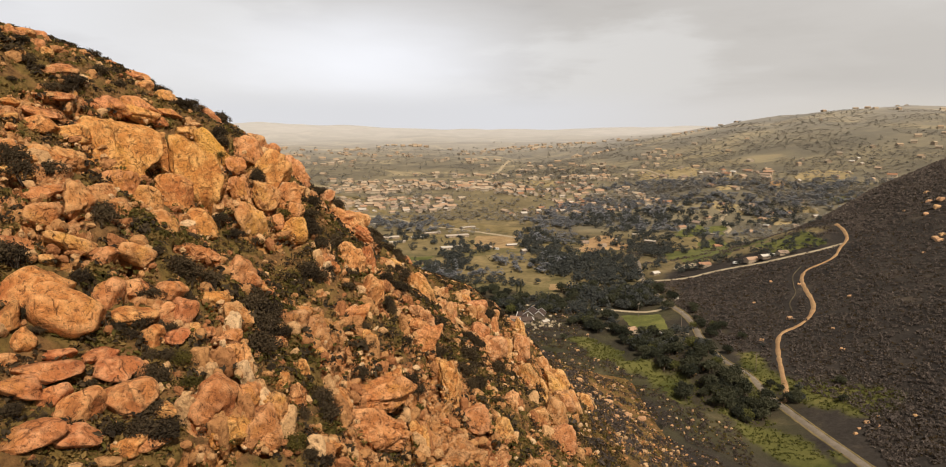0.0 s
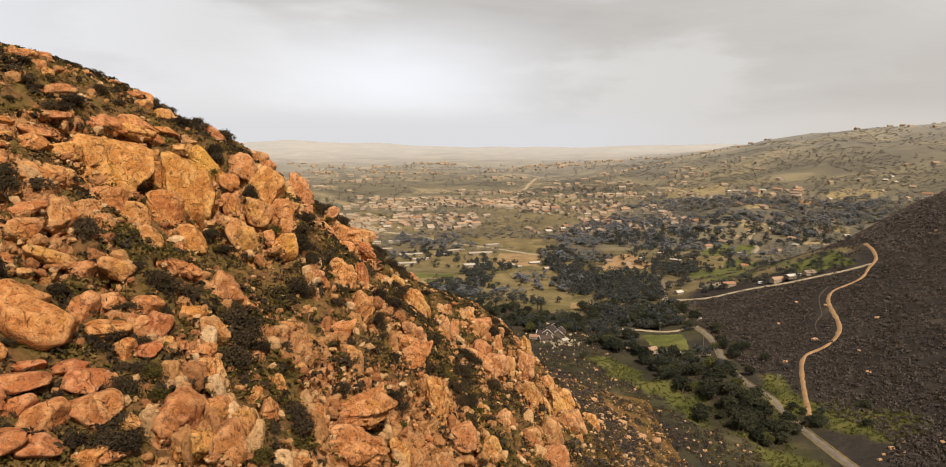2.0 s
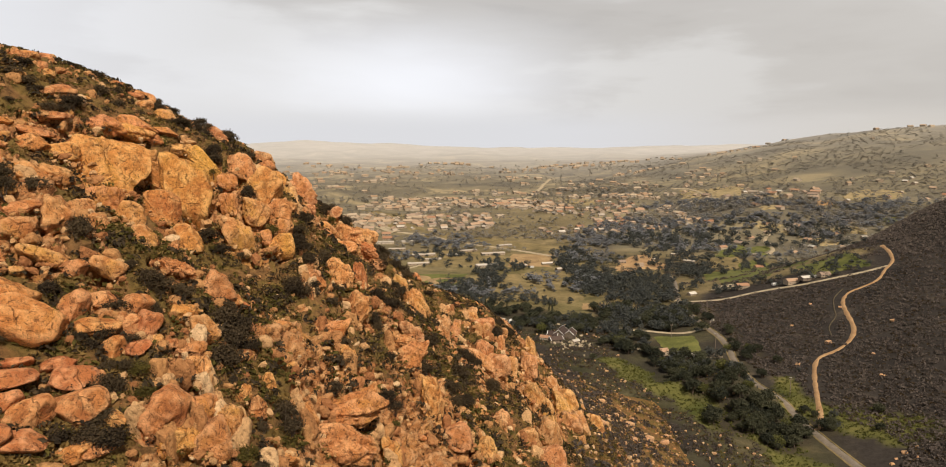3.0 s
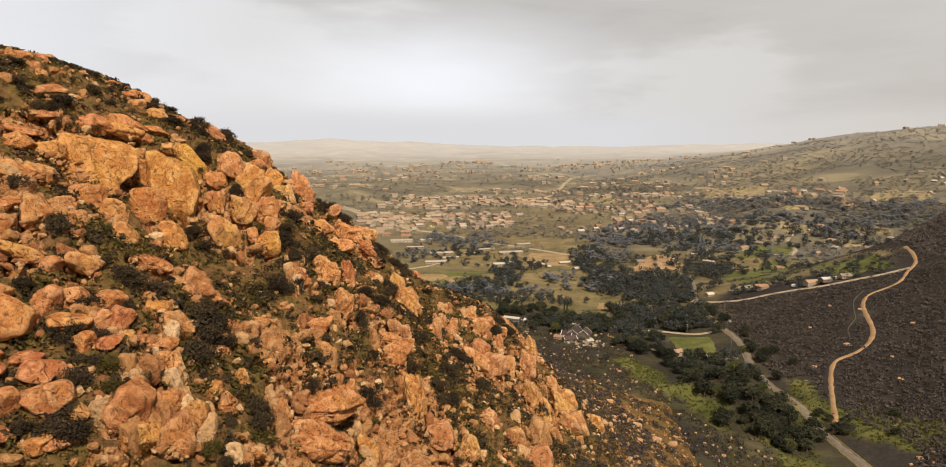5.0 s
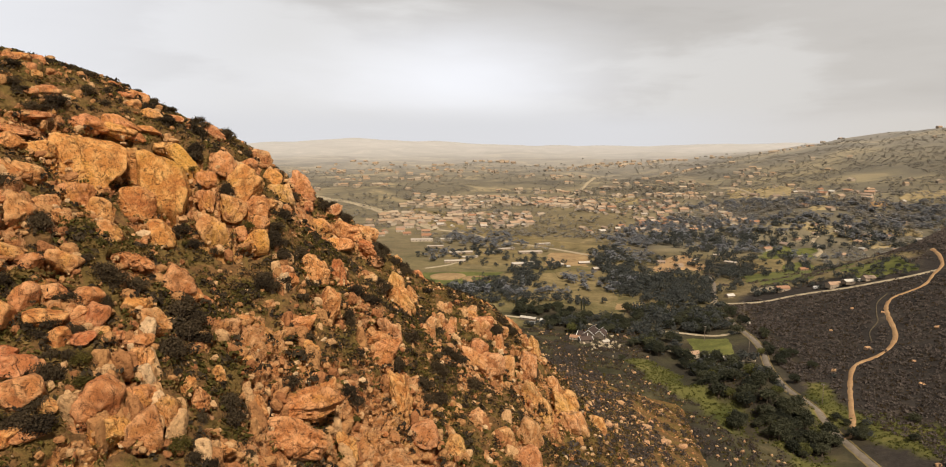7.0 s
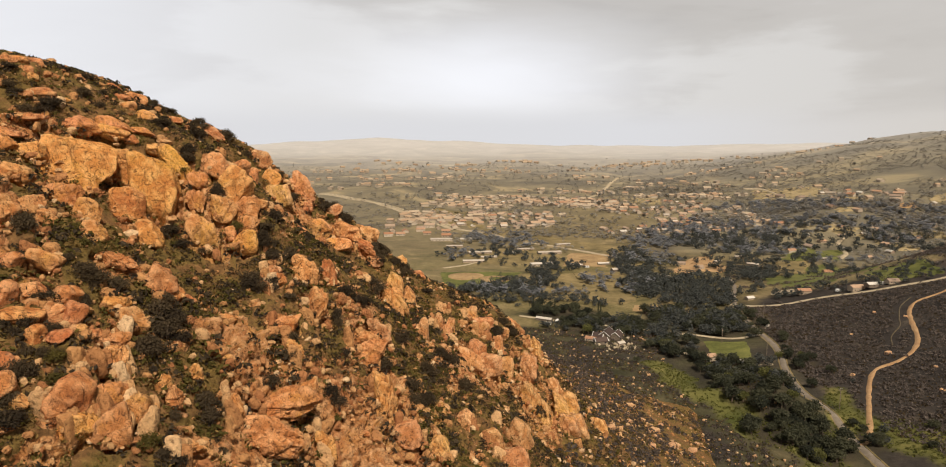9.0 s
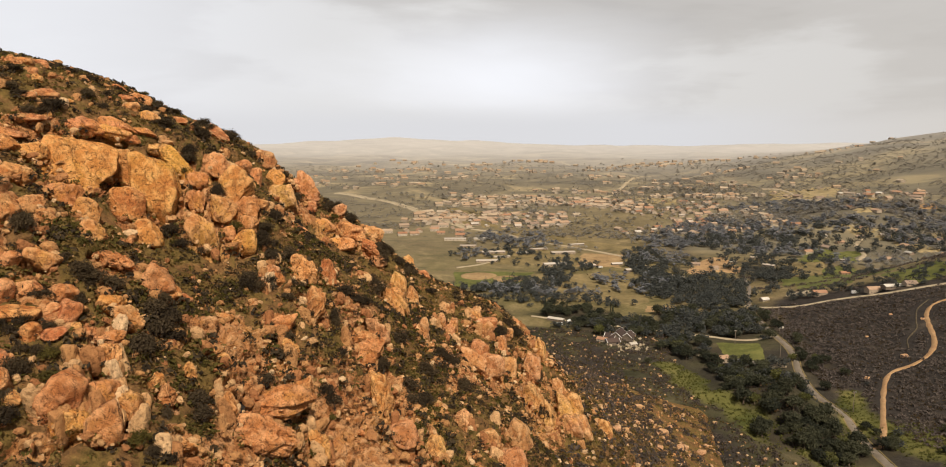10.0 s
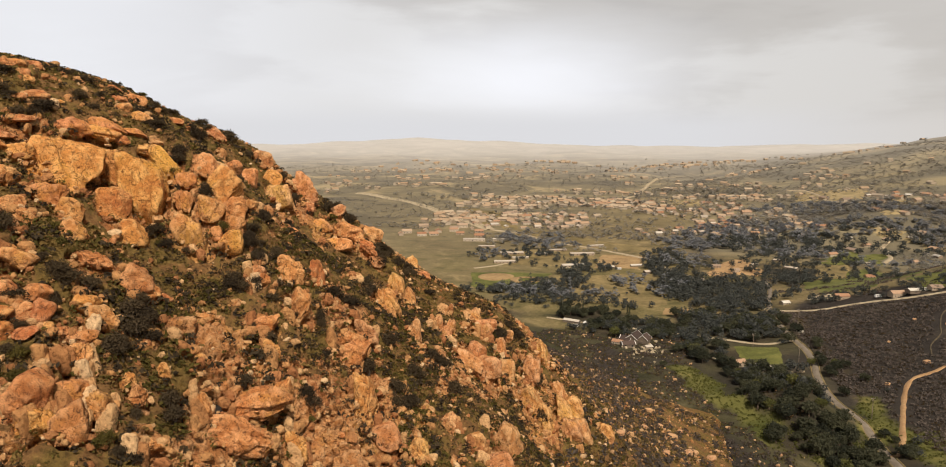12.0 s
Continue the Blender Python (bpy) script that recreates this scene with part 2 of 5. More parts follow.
LEDGE = [
    (-30.8, 76, 6.4, 7.9, 22), (-30.4, 85.1, 4.4, 5.4, 20), (-31.9, 88.1, 4.7, 2.9, 10), (-27.8, 80.4, 6, 5.5, 20), (-24.8, 77.1, 5.3, 6.4, -12),
    (-27.4, 74.5, 4.9, 4.9, 24), (-31, 79.4, 3.1, 2.7, 10), (-39.8, 100, 7.1, 3.2, 25), (-35.2, 102.9, 6.3, 6.3, 32), (-33.5, 104.2, 4.1, 3.7, 20),
    (-32.6, 92.8, 5.6, 4.4, 32), (-32.5, 106.9, 3, 2.2, 15), (-34.8, 92.6, 4.4, 3.9, 30), (-27.5, 110.9, 3.9, 1.8, 22), (-24.6, 102, 1.9, 1.7, 0),
    (-23.3, 103, 2.1, 1.5, 20), (-24.2, 94.7, 2, 3, -20), (-23.4, 87.7, 3, 4.5, -20), (-25.3, 88.1, 2.9, 3.4, 20),
]
BUTTRESS = [
    (-24.3, 81.4, 3.5, 5.2, -18), (-24.2, 135.4, 5.8, 7.5, -3), (-22.2, 142.2, 4, 7.6, 0), (-26.7, 127.8, 3.7, 2.5, 0), (-19.3, 130.1, 4.2, 8.6, 8),
    (-20.9, 118.7, 5.2, 4.5, 0), (-17.8, 115.4, 3.4, 4.6, 0), (-15.6, 105, 11.7, 6.1, -4), (-14.6, 98.4, 11.1, 6.6, 14), (-19.4, 96.3, 2.9, 4.8, -8),
    (-8.8, 106.7, 3.5, 6.5, -12), (-37.3, 196.9, 9.4, 6.6, 38), (-32.5, 198.6, 7, 5.3, 38), (-13.5, 162.4, 6.1, 9.5, -14),
    (-9.8, 133.4, 5.6, 7.7, 8), (-11.5, 137.5, 6.5, 4, 5), (-4.4, 127.1, 4.5, 11.3, -16), (-13.5, 111.2, 4.1, 5.2, -20), (-18.8, 83.7, 4.1, 2.5, 0),
]
SPUR = [
    (-9.2, 191.8, 3.8, 4.8, -5), (-6.5, 192.3, 3.4, 5.2, 0), (-2.6, 212, 3.4, 4.1, 0), (1.1, 209.5, 4.9, 5.6, 0), (6.1, 219.8, 4.3, 4.3, 10),
    (1, 190.2, 9.3, 4.8, 32), (23.4, 220.5, 5.3, 8.5, -24), (28.2, 218.4, 6.5, 11, -24), (27.9, 207.5, 6.3, 8.6, -24), (18.3, 151.9, 5.8, 9.2, -20),
    (19.2, 141.2, 5.7, 7.3, -15), (14, 141.7, 4.6, 5.9, -20), (8.5, 141.9, 4, 5.3, -20), (6, 127.7, 3.6, 6.1, -20), (0.7, 124.2, 4.7, 5.9, -18),
]
SPUR_EAST = [
    (-27.5, 128.5, 4.2, 3, 10), (-22.3, 195.3, 4.6, 8.1, -10), (-17.3, 193.9, 3.9, 8.1, 0), (-6.4, 163, 3.3, 8, 0), (-8.8, 193.1, 3.8, 5.9, 0),
    (-6.2, 196.6, 2.8, 6, 0), (-9.7, 203.1, 2.5, 4, 0), (-3, 214.2, 3.8, 5.3, 0), (0.7, 211.5, 7.1, 5.3, 0), (-10.8, 143, 4.5, 7.4, -10),
    (1.4, 195, 6, 7.7, 0), (4.7, 192.6, 9.4, 9.4, 0), (6.4, 209.7, 4.1, 8.2, -5),
]
RIM = [
    (9.7, 203.7, 4.8, 9.9, 0), (15, 215.1, 6.2, 12.3, 0), (15.8, 231.9, 4.5, 11.1, -5), (17.1, 203.7, 6.3, 12.2, -16), (22.2, 203.8, 4.1, 14.2, -20),
    (26.6, 214.2, 5.5, 14.8, -22), (31, 211.6, 6.2, 12.4, -22), (37.4, 226.5, 6.2, 8.3, -22), (-65, 174.7, 7.2, 4, 32),
    (-56.9, 184.8, 7.1, 6, 34), (-49.7, 193.2, 10.8, 9.4, 38), (-49, 178.1, 7.4, 9.1, -14), (-46.1, 189.4, 3.9, 3.9, 0),
    (-42.5, 201.9, 6.3, 6.7, 30), (-34.5, 209.1, 7.6, 6.1, 20), (-38.1, 258.1, 9.3, 7, 42), (-27.7, 282.5, 9.1, 5.5, 30), (-29, 198.7, 6.1, 4, 10),
]
RIM_UPPER = [
    (-42.2, 144.1, 4.2, 5.1, 30), (-53.5, 170.4, 5.6, 6.6, 34), (-52.4, 180.8, 5.2, 5.2, 30), (-42.3, 188.9, 7, 4.2, 20), (-37.7, 197.2, 9, 4.7, 16),
    (-22.7, 223.6, 6, 4, 36), (-37.4, 189.8, 7.7, 4.6, 10), (-60.6, 130.4, 7.6, 3.4, 20), (-63.5, 123.2, 6, 3.6, 18), (-69.9, 122.5, 4.8, 2.8, 4),
    (-79.6, 127.8, 4.2, 2.7, 10), (-79.5, 132.2, 4.3, 2.4, 5), (-67.9, 142.4, 4, 2.4, 15), (-71.5, 152.9, 5.5, 2.9, 10),
    (-60.3, 140.2, 3.8, 2.3, 20), (-68.7, 163.3, 4, 2, 20), (-74, 138.2, 2.4, 1.8, 0),
]
SHRUBS_TOP = [
    (-76.3, 122.2, 5.5, 2.2), (-71.5, 117.8, 7.1, 1.7), (-68.5, 120.8, 11, 2.9), (-74.8, 117.3, 3.6, 2.4), (-75.2, 141.9, 4.7, 2.2),
    (-68.4, 131.6, 5.6, 2.3), (-78.8, 140.3, 4.7, 1.7), (-59.3, 92.9, 5.9, 4), (-57.4, 96.4, 5.2, 2.3), (-62.4, 94, 2.3, 3.9), (-50, 93.1, 3.8, 5.9),
    (-52.6, 78.3, 4.5, 4.5), (-47.1, 82.3, 2.7, 2.5), (-40.5, 85.7, 4.4, 2.3),
]
SHRUBS_CLIFF = [
    (-49, 74.6, 2.4, 2.4), (-47.6, 134.7, 4.7, 5.2), (-49.1, 125.2, 2.1, 2.3), (-44, 120.8, 3.3, 4.7), (-40.9, 133.3, 2.4, 3.4),
    (-53.4, 124.3, 2.6, 4.9), (-56.8, 139.4, 4.4, 2.3), (-67.1, 174.6, 7.1, 2.9), (-62.5, 177.8, 7.1, 2.9), (-71.9, 166, 5.3, 2.2),
    (-41.3, 120.4, 3.8, 2.4), (-31.9, 139.7, 4.2, 3.2), (-44.2, 197.9, 3.9, 3.5), (-30.3, 132.7, 6.4, 7.3),
]
SHRUBS_GULLY = [
    (-27.8, 206.8, 8, 5.5), (-31, 204.4, 4.3, 4), (-23.8, 211.1, 5.9, 4.1), (-18.2, 143.7, 4.1, 5.6), (-28.2, 121.4, 4.8, 7),
    (-28.6, 97.4, 8.7, 7.6), (-27.6, 89.4, 5.4, 4.4), (-37.9, 92.6, 5.3, 3.7), (-35.7, 76.2, 3.2, 6.5), (-33.1, 70.6, 4.5, 4.5),
    (-20.1, 90.4, 3.8, 4.7), (-17.7, 113.7, 3.5, 3.5), (-7.6, 133.2, 3.9, 5.3), (-0.2, 135, 5.5, 8), (5.3, 214.7, 4.2, 5),
]
SHRUBS_SPUR = [
    (-15.3, 206.9, 4.8, 2.9), (-22.4, 205.9, 4, 3.3), (18.5, 215, 4.3, 4.7), (20.6, 203.1, 5.3, 8.3), (-5.8, 148.3, 5.4, 3.5), (-0.5, 146.2, 6.1, 4),
    (-9.9, 115.8, 3.2, 6.5), (-26.3, 134.4, 3.6, 4.8), (-34.8, 67.9, 3.6, 1.4), (-17.7, 106.4, 4, 2.4), (5, 155.6, 5.7, 3.7),
    (-15.8, 132.7, 2.4, 7.2), (-21.6, 85.1, 2.1, 2.8),
]
# dark shrubs added in the pile's gaps, partly in place of their deep shade
SHRUBS_PILE = [
    (-49.0, 74.6, 2.4, 2.1), (-44.7, 76.5, 2.4, 1.3), (-41.6, 79.9, 2.4, 1.8), (-40.4, 79.6, 2.1, 1.8), (-37.6, 78.4, 2.4, 1.9), (-41.1, 71.7, 2.0, 1.2), (-43.3, 70.0, 1.5, 1.0), (-44.5, 63.9, 2.4, 1.6), (-42.5, 65.3, 1.9, 1.1),
    (-37.2, 68.1, 2.5, 1.3), (-37.4, 75.0, 1.5, 1.7), (-35.0, 80.5, 2.1, 1.6), (-47.6, 73.8, 1.9, 1.3), (-36.4, 95.2, 3.6, 2.2), (-37.4, 89.1, 2.1, 1.7), (-34.5, 72.4, 2.7, 3.0), (-36.0, 79.6, 2.1, 2.4),
]
SHRUBS_RIM = [
    (-64.8, 167.3, 9, 3.7), (-52.8, 188.5, 3.2, 5), (-41.2, 203.5, 8.2, 7.5), (-40.8, 132.6, 3.2, 4.2), (-47.8, 185.4, 3.8, 3.8),
    # the 2.2 by 14.2 entry is a shrub added in place of a shaded crack
    (-30.1, 200.2, 9.8, 8), (-9.2, 173.8, 2.2, 14.2), (7.3, 226, 8.4, 6.4), (4.8, 217.7, 6.2, 5), (-17.2, 161.1, 4.4, 4.4), (-15.8, 146.6, 4.1, 5.4),
    (-38.5, 142.6, 1.9, 4.1), (-0.6, 160.8, 7.3, 5.9),
]

# ---------------------------------------------------------------- materials


def material(name, build, rough=0.9, spec=0.2, thin_leaf=0.0):
    m = bpy.data.materials.new(name)
    m.use_nodes = True
    nt = m.node_tree
    bs = nt.nodes["Principled BSDF"]
    bs.inputs["Roughness"].default_value = rough
    bs.inputs["Specular IOR Level"].default_value = spec
    colour, height, strength, dist = build(nt)
    if isinstance(colour, tuple):
        bs.inputs["Base Color"].default_value = (*colour, 1)
    else:
        nt.links.new(colour, bs.inputs["Base Color"])
    if thin_leaf:
        tl, mx = nt.nodes.new("ShaderNodeBsdfTranslucent"), nt.nodes.new("ShaderNodeMixShader")
        nt.links.new(colour, tl.inputs["Color"])
        mx.inputs[0].default_value = thin_leaf
        nt.links.new(bs.outputs[0], mx.inputs[1])
        nt.links.new(tl.outputs[0], mx.inputs[2])
        nt.links.new(mx.outputs[0], nt.nodes["Material Output"].inputs[0])
    if height is not None:
        b = nt.nodes.new("ShaderNodeBump")
        b.inputs["Strength"].default_value, b.inputs["Distance"].default_value = strength, dist
        nt.links.new(height, b.inputs["Height"])
        nt.links.new(b.outputs[0], bs.inputs["Normal"])
    return m


def place(nt):
    return nt.nodes.new("ShaderNodeNewGeometry").outputs["Position"]


def attr(nt, name):
    n = nt.nodes.new("ShaderNodeAttribute")
    n.attribute_name = name
    return n.outputs["Fac"]


def chance(nt):
    return nt.nodes.new("ShaderNodeObjectInfo").outputs["Random"]


def island(nt):
    return nt.nodes.new("ShaderNodeNewGeometry").outputs["Random Per Island"]


def cracks(nt, p, scale, width, squash=(1, 1, 1)):
    """1 along an irregular net of fracture lines."""
    wob = nt.nodes.new("ShaderNodeTexNoise")
    wob.inputs["Scale"].default_value, wob.inputs["Detail"].default_value = scale * 1.3, 5
    nt.links.new(p, wob.inputs["Vector"])
    add = nt.nodes.new("ShaderNodeVectorMath")
    add.operation = "MULTIPLY_ADD"
    nt.links.new(wob.outputs["Color"], add.inputs[0])
    add.inputs[1].default_value = (0.9 / scale,) * 3
    nt.links.new(p, add.inputs[2])
    v = nt.nodes.new("ShaderNodeTexVoronoi")
    v.feature = "DISTANCE_TO_EDGE"
    v.inputs["Scale"].default_value = scale
    nt.links.new(mapping(nt, add.outputs[0], squash), v.inputs["Vector"])
    return ramp(nt, v.outputs["Distance"], [(0.0, (1, 1, 1)), (width, (0, 0, 0))])


def granite_nodes(nt):
    """Weathered warm granite: iron staining in broad patches, dark varnish streaks, paler high spots and edges, darker
    pits, fine crystals, cracks.
    """
    p = place(nt)
    broad = noise_tex(nt, p, 0.09, 4, 0.6, 0.6)
    mid = noise_tex(nt, p, 0.55, 6, 0.62, 0.3)
    fine = noise_tex(nt, p, 5.0, 6, 0.7)
    streak = noise_tex(nt, mapping(nt, p, (0.55, 0.55, 0.22)), 1.0, 6, 0.68, 0.8)
    c = ramp(nt, broad, [(0.32, (0.43, 0.155, 0.054)), (0.5, (0.54, 0.230, 0.076)), (0.68, (0.60, 0.315, 0.088))])
    c = mixc(nt, ramp(nt, mid, [(0.42, (0, 0, 0)), (0.66, (0.85, 0.85, 0.85))]), c, (0.74, 0.41, 0.185))
    c = mixc(nt, ramp(nt, streak, [(0.50, (0, 0, 0)), (0.68, (0.6, 0.6, 0.6))]), c, (0.22, 0.092, 0.036))
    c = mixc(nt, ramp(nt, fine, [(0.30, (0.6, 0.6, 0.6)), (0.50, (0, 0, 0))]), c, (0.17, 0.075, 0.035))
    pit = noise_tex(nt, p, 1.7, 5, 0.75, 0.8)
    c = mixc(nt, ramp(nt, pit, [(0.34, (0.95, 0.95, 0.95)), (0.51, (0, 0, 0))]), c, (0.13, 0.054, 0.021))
    edge = nt.nodes.new("ShaderNodeNewGeometry").outputs["Pointiness"]
    c = mixc(nt, ramp(nt, maths(nt, "ADD", edge, maths(nt, "MULTIPLY", maths(nt, "SUBTRACT", mid, 0.5), 0.08)), [(0.52, (0, 0, 0)), (0.57, (0.4, 0.4, 0.4))]), c, (0.82, 0.47, 0.225))
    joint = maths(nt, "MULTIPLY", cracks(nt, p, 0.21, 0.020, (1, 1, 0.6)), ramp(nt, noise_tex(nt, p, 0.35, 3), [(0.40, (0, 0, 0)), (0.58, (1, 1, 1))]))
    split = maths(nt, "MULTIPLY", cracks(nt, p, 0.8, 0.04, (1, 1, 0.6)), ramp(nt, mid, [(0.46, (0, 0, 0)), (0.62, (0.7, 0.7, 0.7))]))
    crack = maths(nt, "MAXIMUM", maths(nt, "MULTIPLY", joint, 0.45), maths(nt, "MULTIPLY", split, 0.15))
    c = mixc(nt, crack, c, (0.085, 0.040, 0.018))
    h = maths(nt, "ADD", maths(nt, "MULTIPLY", mid, 0.6), maths(nt, "ADD", maths(nt, "MULTIPLY", fine, 0.2), maths(nt, "MULTIPLY", pit, 0.5)))
    h = maths(nt, "SUBTRACT", h, maths(nt, "MULTIPLY", crack, 0.6))
    return c, h


def granite(nt):
    c, h = granite_nodes(nt)
    r = chance(nt)
    tint = ramp(nt, r, [(0.0, (1.02, 0.86, 0.78)), (0.3, (1.06, 0.97, 0.92)), (0.6, (1.08, 1.06, 0.95)), (0.85, (1.14, 1.12, 0.84)), (1.0, (1.18, 1.14, 1.06))])
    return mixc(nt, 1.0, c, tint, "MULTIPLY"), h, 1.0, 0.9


def scree(nt):
    c = ramp(nt, island(nt), [(0.0, (0.40, 0.17, 0.066)), (0.5, (0.54, 0.28, 0.108)), (0.9, (0.68, 0.42, 0.20)), (1.0, (0.78, 0.54, 0.30))])
    f = noise_tex(nt, place(nt), 1.6, 7, 0.72, 0.5)
    return mixc(nt, 0.85, c, ramp(nt, f, [(0.32, (0.22, 0.16, 0.13)), (0.50, (0.9, 0.87, 0.85)), (0.68, (1.2, 1.2, 1.2))]), "MULTIPLY"), f, 1.0, 0.6


def hillside_soil(nt):
    rc, rh = granite_nodes(nt)
    p = place(nt)
    a, b, f = noise_tex(nt, p, 0.16, 5, 0.6, 0.5), noise_tex(nt, p, 0.9, 6, 0.65), noise_tex(nt, p, 6.0, 4, 0.7)
    soil = ramp(nt, b, [(0.3, (0.105, 0.054, 0.020)), (0.55, (0.225, 0.118, 0.043)), (0.75, (0.40, 0.22, 0.088))])
    grass = ramp(nt, b, [(0.3, (0.082, 0.053, 0.015)), (0.55, (0.18, 0.115, 0.032)), (0.78, (0.31, 0.20, 0.060))])
    s = mixc(nt, ramp(nt, a, [(0.42, (0, 0, 0)), (0.56, (1, 1, 1))]), soil, grass)
    s = mixc(nt, ramp(nt, f, [(0.32, (0.5, 0.5, 0.5)), (0.48, (0, 0, 0))]), s, (0.045, 0.034, 0.012))
    k = maths(nt, "ADD", attr(nt, "rock"), maths(nt, "MULTIPLY", maths(nt, "SUBTRACT", b, 0.5), 1.2))
    k = ramp(nt, k, [(0.42, (0, 0, 0)), (0.56, (1, 1, 1))])
    h = maths(nt, "ADD", maths(nt, "MULTIPLY", rh, k), maths(nt, "MULTIPLY", maths(nt, "ADD", b, f), 0.4))
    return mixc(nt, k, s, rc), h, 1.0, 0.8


def valley_soil(nt):
    p = place(nt)
    big, mid, fine = noise_tex(nt, p, 0.0042, 5, 0.6, 0.8), noise_tex(nt, p, 0.03, 6, 0.65, 0.4), noise_tex(nt, p, 0.35, 5, 0.7)
    scrub = ramp(nt, mid, [(0.3, (0.025, 0.021, 0.0185)), (0.55, (0.047, 0.039, 0.032)), (0.75, (0.115, 0.089, 0.062))])
    field = ramp(nt, mid, [(0.3, (0.095, 0.079, 0.038)), (0.5, (0.185, 0.142, 0.068)), (0.72, (0.33, 0.245, 0.122))])
    c = mixc(nt, ramp(nt, maths(nt, "ADD", big, maths(nt, "MULTIPLY", attr(nt, "open_land"), 0.30)), [(0.52, (0, 0, 0)), (0.66, (1, 1, 1))]), scrub, field)
    c = mixc(nt, 0.55, c, ramp(nt, fine, [(0.3, (0.55, 0.55, 0.55)), (0.7, (1.25, 1.25, 1.25))]), "MULTIPLY")
    # distance haze is put into the far ground's colour, paler farther out
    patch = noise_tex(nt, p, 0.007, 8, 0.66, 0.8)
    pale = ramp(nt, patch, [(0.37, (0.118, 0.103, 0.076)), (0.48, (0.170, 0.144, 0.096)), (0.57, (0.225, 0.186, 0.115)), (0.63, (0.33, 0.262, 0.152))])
    haze_tone = ramp(nt, patch, [(0.3, (0.45, 0.43, 0.40)), (0.7, (0.51, 0.485, 0.45))])
    lush = ramp(nt, mid, [(0.3, (0.060, 0.066, 0.018)), (0.5, (0.115, 0.110, 0.032)), (0.72, (0.20, 0.168, 0.058))])
    c = mixc(nt, attr(nt, "grassy"), c, lush)
    # tree shade painted into the leaf litter under the woods
    c = mixc(nt, attr(nt, "shaded_litter"), c, ramp(nt, mid, [(0.3, (0.030, 0.026, 0.018)), (0.7, (0.075, 0.060, 0.036))]))
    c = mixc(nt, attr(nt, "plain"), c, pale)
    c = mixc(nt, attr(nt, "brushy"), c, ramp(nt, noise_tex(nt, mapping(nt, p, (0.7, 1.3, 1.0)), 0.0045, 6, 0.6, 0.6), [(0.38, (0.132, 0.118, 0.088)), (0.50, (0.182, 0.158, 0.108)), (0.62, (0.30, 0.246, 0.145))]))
    c = mixc(nt, attr(nt, "far_haze"), c, haze_tone)
    return c, fine, 0.6, 1.0


def leafy(dark, light, var=0.45):
    def build(nt):
        r = maths(nt, "ADD", maths(nt, "MULTIPLY", chance(nt), 1 - var), maths(nt, "MULTIPLY", island(nt), var))
        return ramp(nt, r, [(0.1, dark), (0.9, light)], "LINEAR"), None, 0, 0
    return build


def earth(a, b, scale=0.3):
    def build(nt):
        p = place(nt)
        n1, n2 = noise_tex(nt, p, scale, 6, 0.65, 0.4), noise_tex(nt, p, scale * 9, 4, 0.7)
        c = ramp(nt, n1, [(0.3, a), (0.7, b)])
        return mixc(nt, 0.5, c, ramp(nt, n2, [(0.3, (0.6, 0.6, 0.6)), (0.7, (1.2, 1.2, 1.2))]), "MULTIPLY"), n2, 0.5, 0.15
    return build


def tinted(stops, grain=0.4):
    """Paint, plaster or tiles that differ from building to building."""
    def build(nt):
        c = ramp(nt, chance(nt), [(i / (len(stops) - 1), s) for i, s in enumerate(stops)], "LINEAR")
        n = noise_tex(nt, place(nt), 0.8, 5, 0.7)
        return mixc(nt, grain, c, ramp(nt, n, [(0.3, (0.6, 0.6, 0.6)), (0.7, (1.15, 1.15, 1.15))]), "MULTIPLY"), n, 0.3, 0.1
    return build


M_GRANITE = material("weathered_granite", granite, 0.85, 0.25)
def toned(tone):
    def build(nt):
        c, h, a, b = granite(nt)
        return mixc(nt, 1.0, c, tone, "MULTIPLY"), h, a, b
    return build


M_GOLDEN = material("golden_granite", toned((1.04, 1.04, 0.88)), 0.85, 0.25)
M_SAND = material("sandy_granite", toned((1.0, 1.08, 1.22)), 0.85, 0.25)
M_PINK = material("pinkish_granite", toned((1.02, 0.96, 1.0)), 0.85, 0.25)
M_PALE_ROCK = material("pale_granite", lambda nt: (mixc(nt, 0.5, granite(nt)[0], (0.50, 0.36, 0.22)), granite_nodes(nt)[1], 1.0, 0.8), 0.85, 0.25)
M_PALE_STONE = material("pale_loose_stone", lambda nt: (mixc(nt, 0.5, scree(nt)[0], (0.44, 0.32, 0.19)), noise_tex(nt, place(nt), 1.6, 6), 1.0, 0.5), 0.9)
M_SCREE = material("loose_stone", scree, 0.9)
M_HILL = material("rock_soil_and_grass", hillside_soil, 0.92)
M_GROUND = material("valley_soil", valley_soil, 0.95, 0.1)
M_SHRUB = material("chaparral_leaves", leafy((0.034, 0.025, 0.016), (0.125, 0.088, 0.046)), 0.8, thin_leaf=0.4)
M_SHRUB_GREEN = material("green_shrub_leaves", leafy((0.052, 0.043, 0.010), (0.150, 0.118, 0.028)), 0.8, thin_leaf=0.4)
M_DRY = material("dry_grass_blades", leafy((0.12, 0.078, 0.022), (0.35, 0.225, 0.075)), 0.8, thin_leaf=0.4)
M_OAK = material("oak_leaves", leafy((0.030, 0.034, 0.023), (0.098, 0.098, 0.054), 0.3), 0.7, thin_leaf=0.4)
# valley haze is mixed into the next two leaf colours, bluer and paler
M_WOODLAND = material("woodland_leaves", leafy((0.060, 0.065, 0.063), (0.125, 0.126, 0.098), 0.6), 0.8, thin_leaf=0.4)
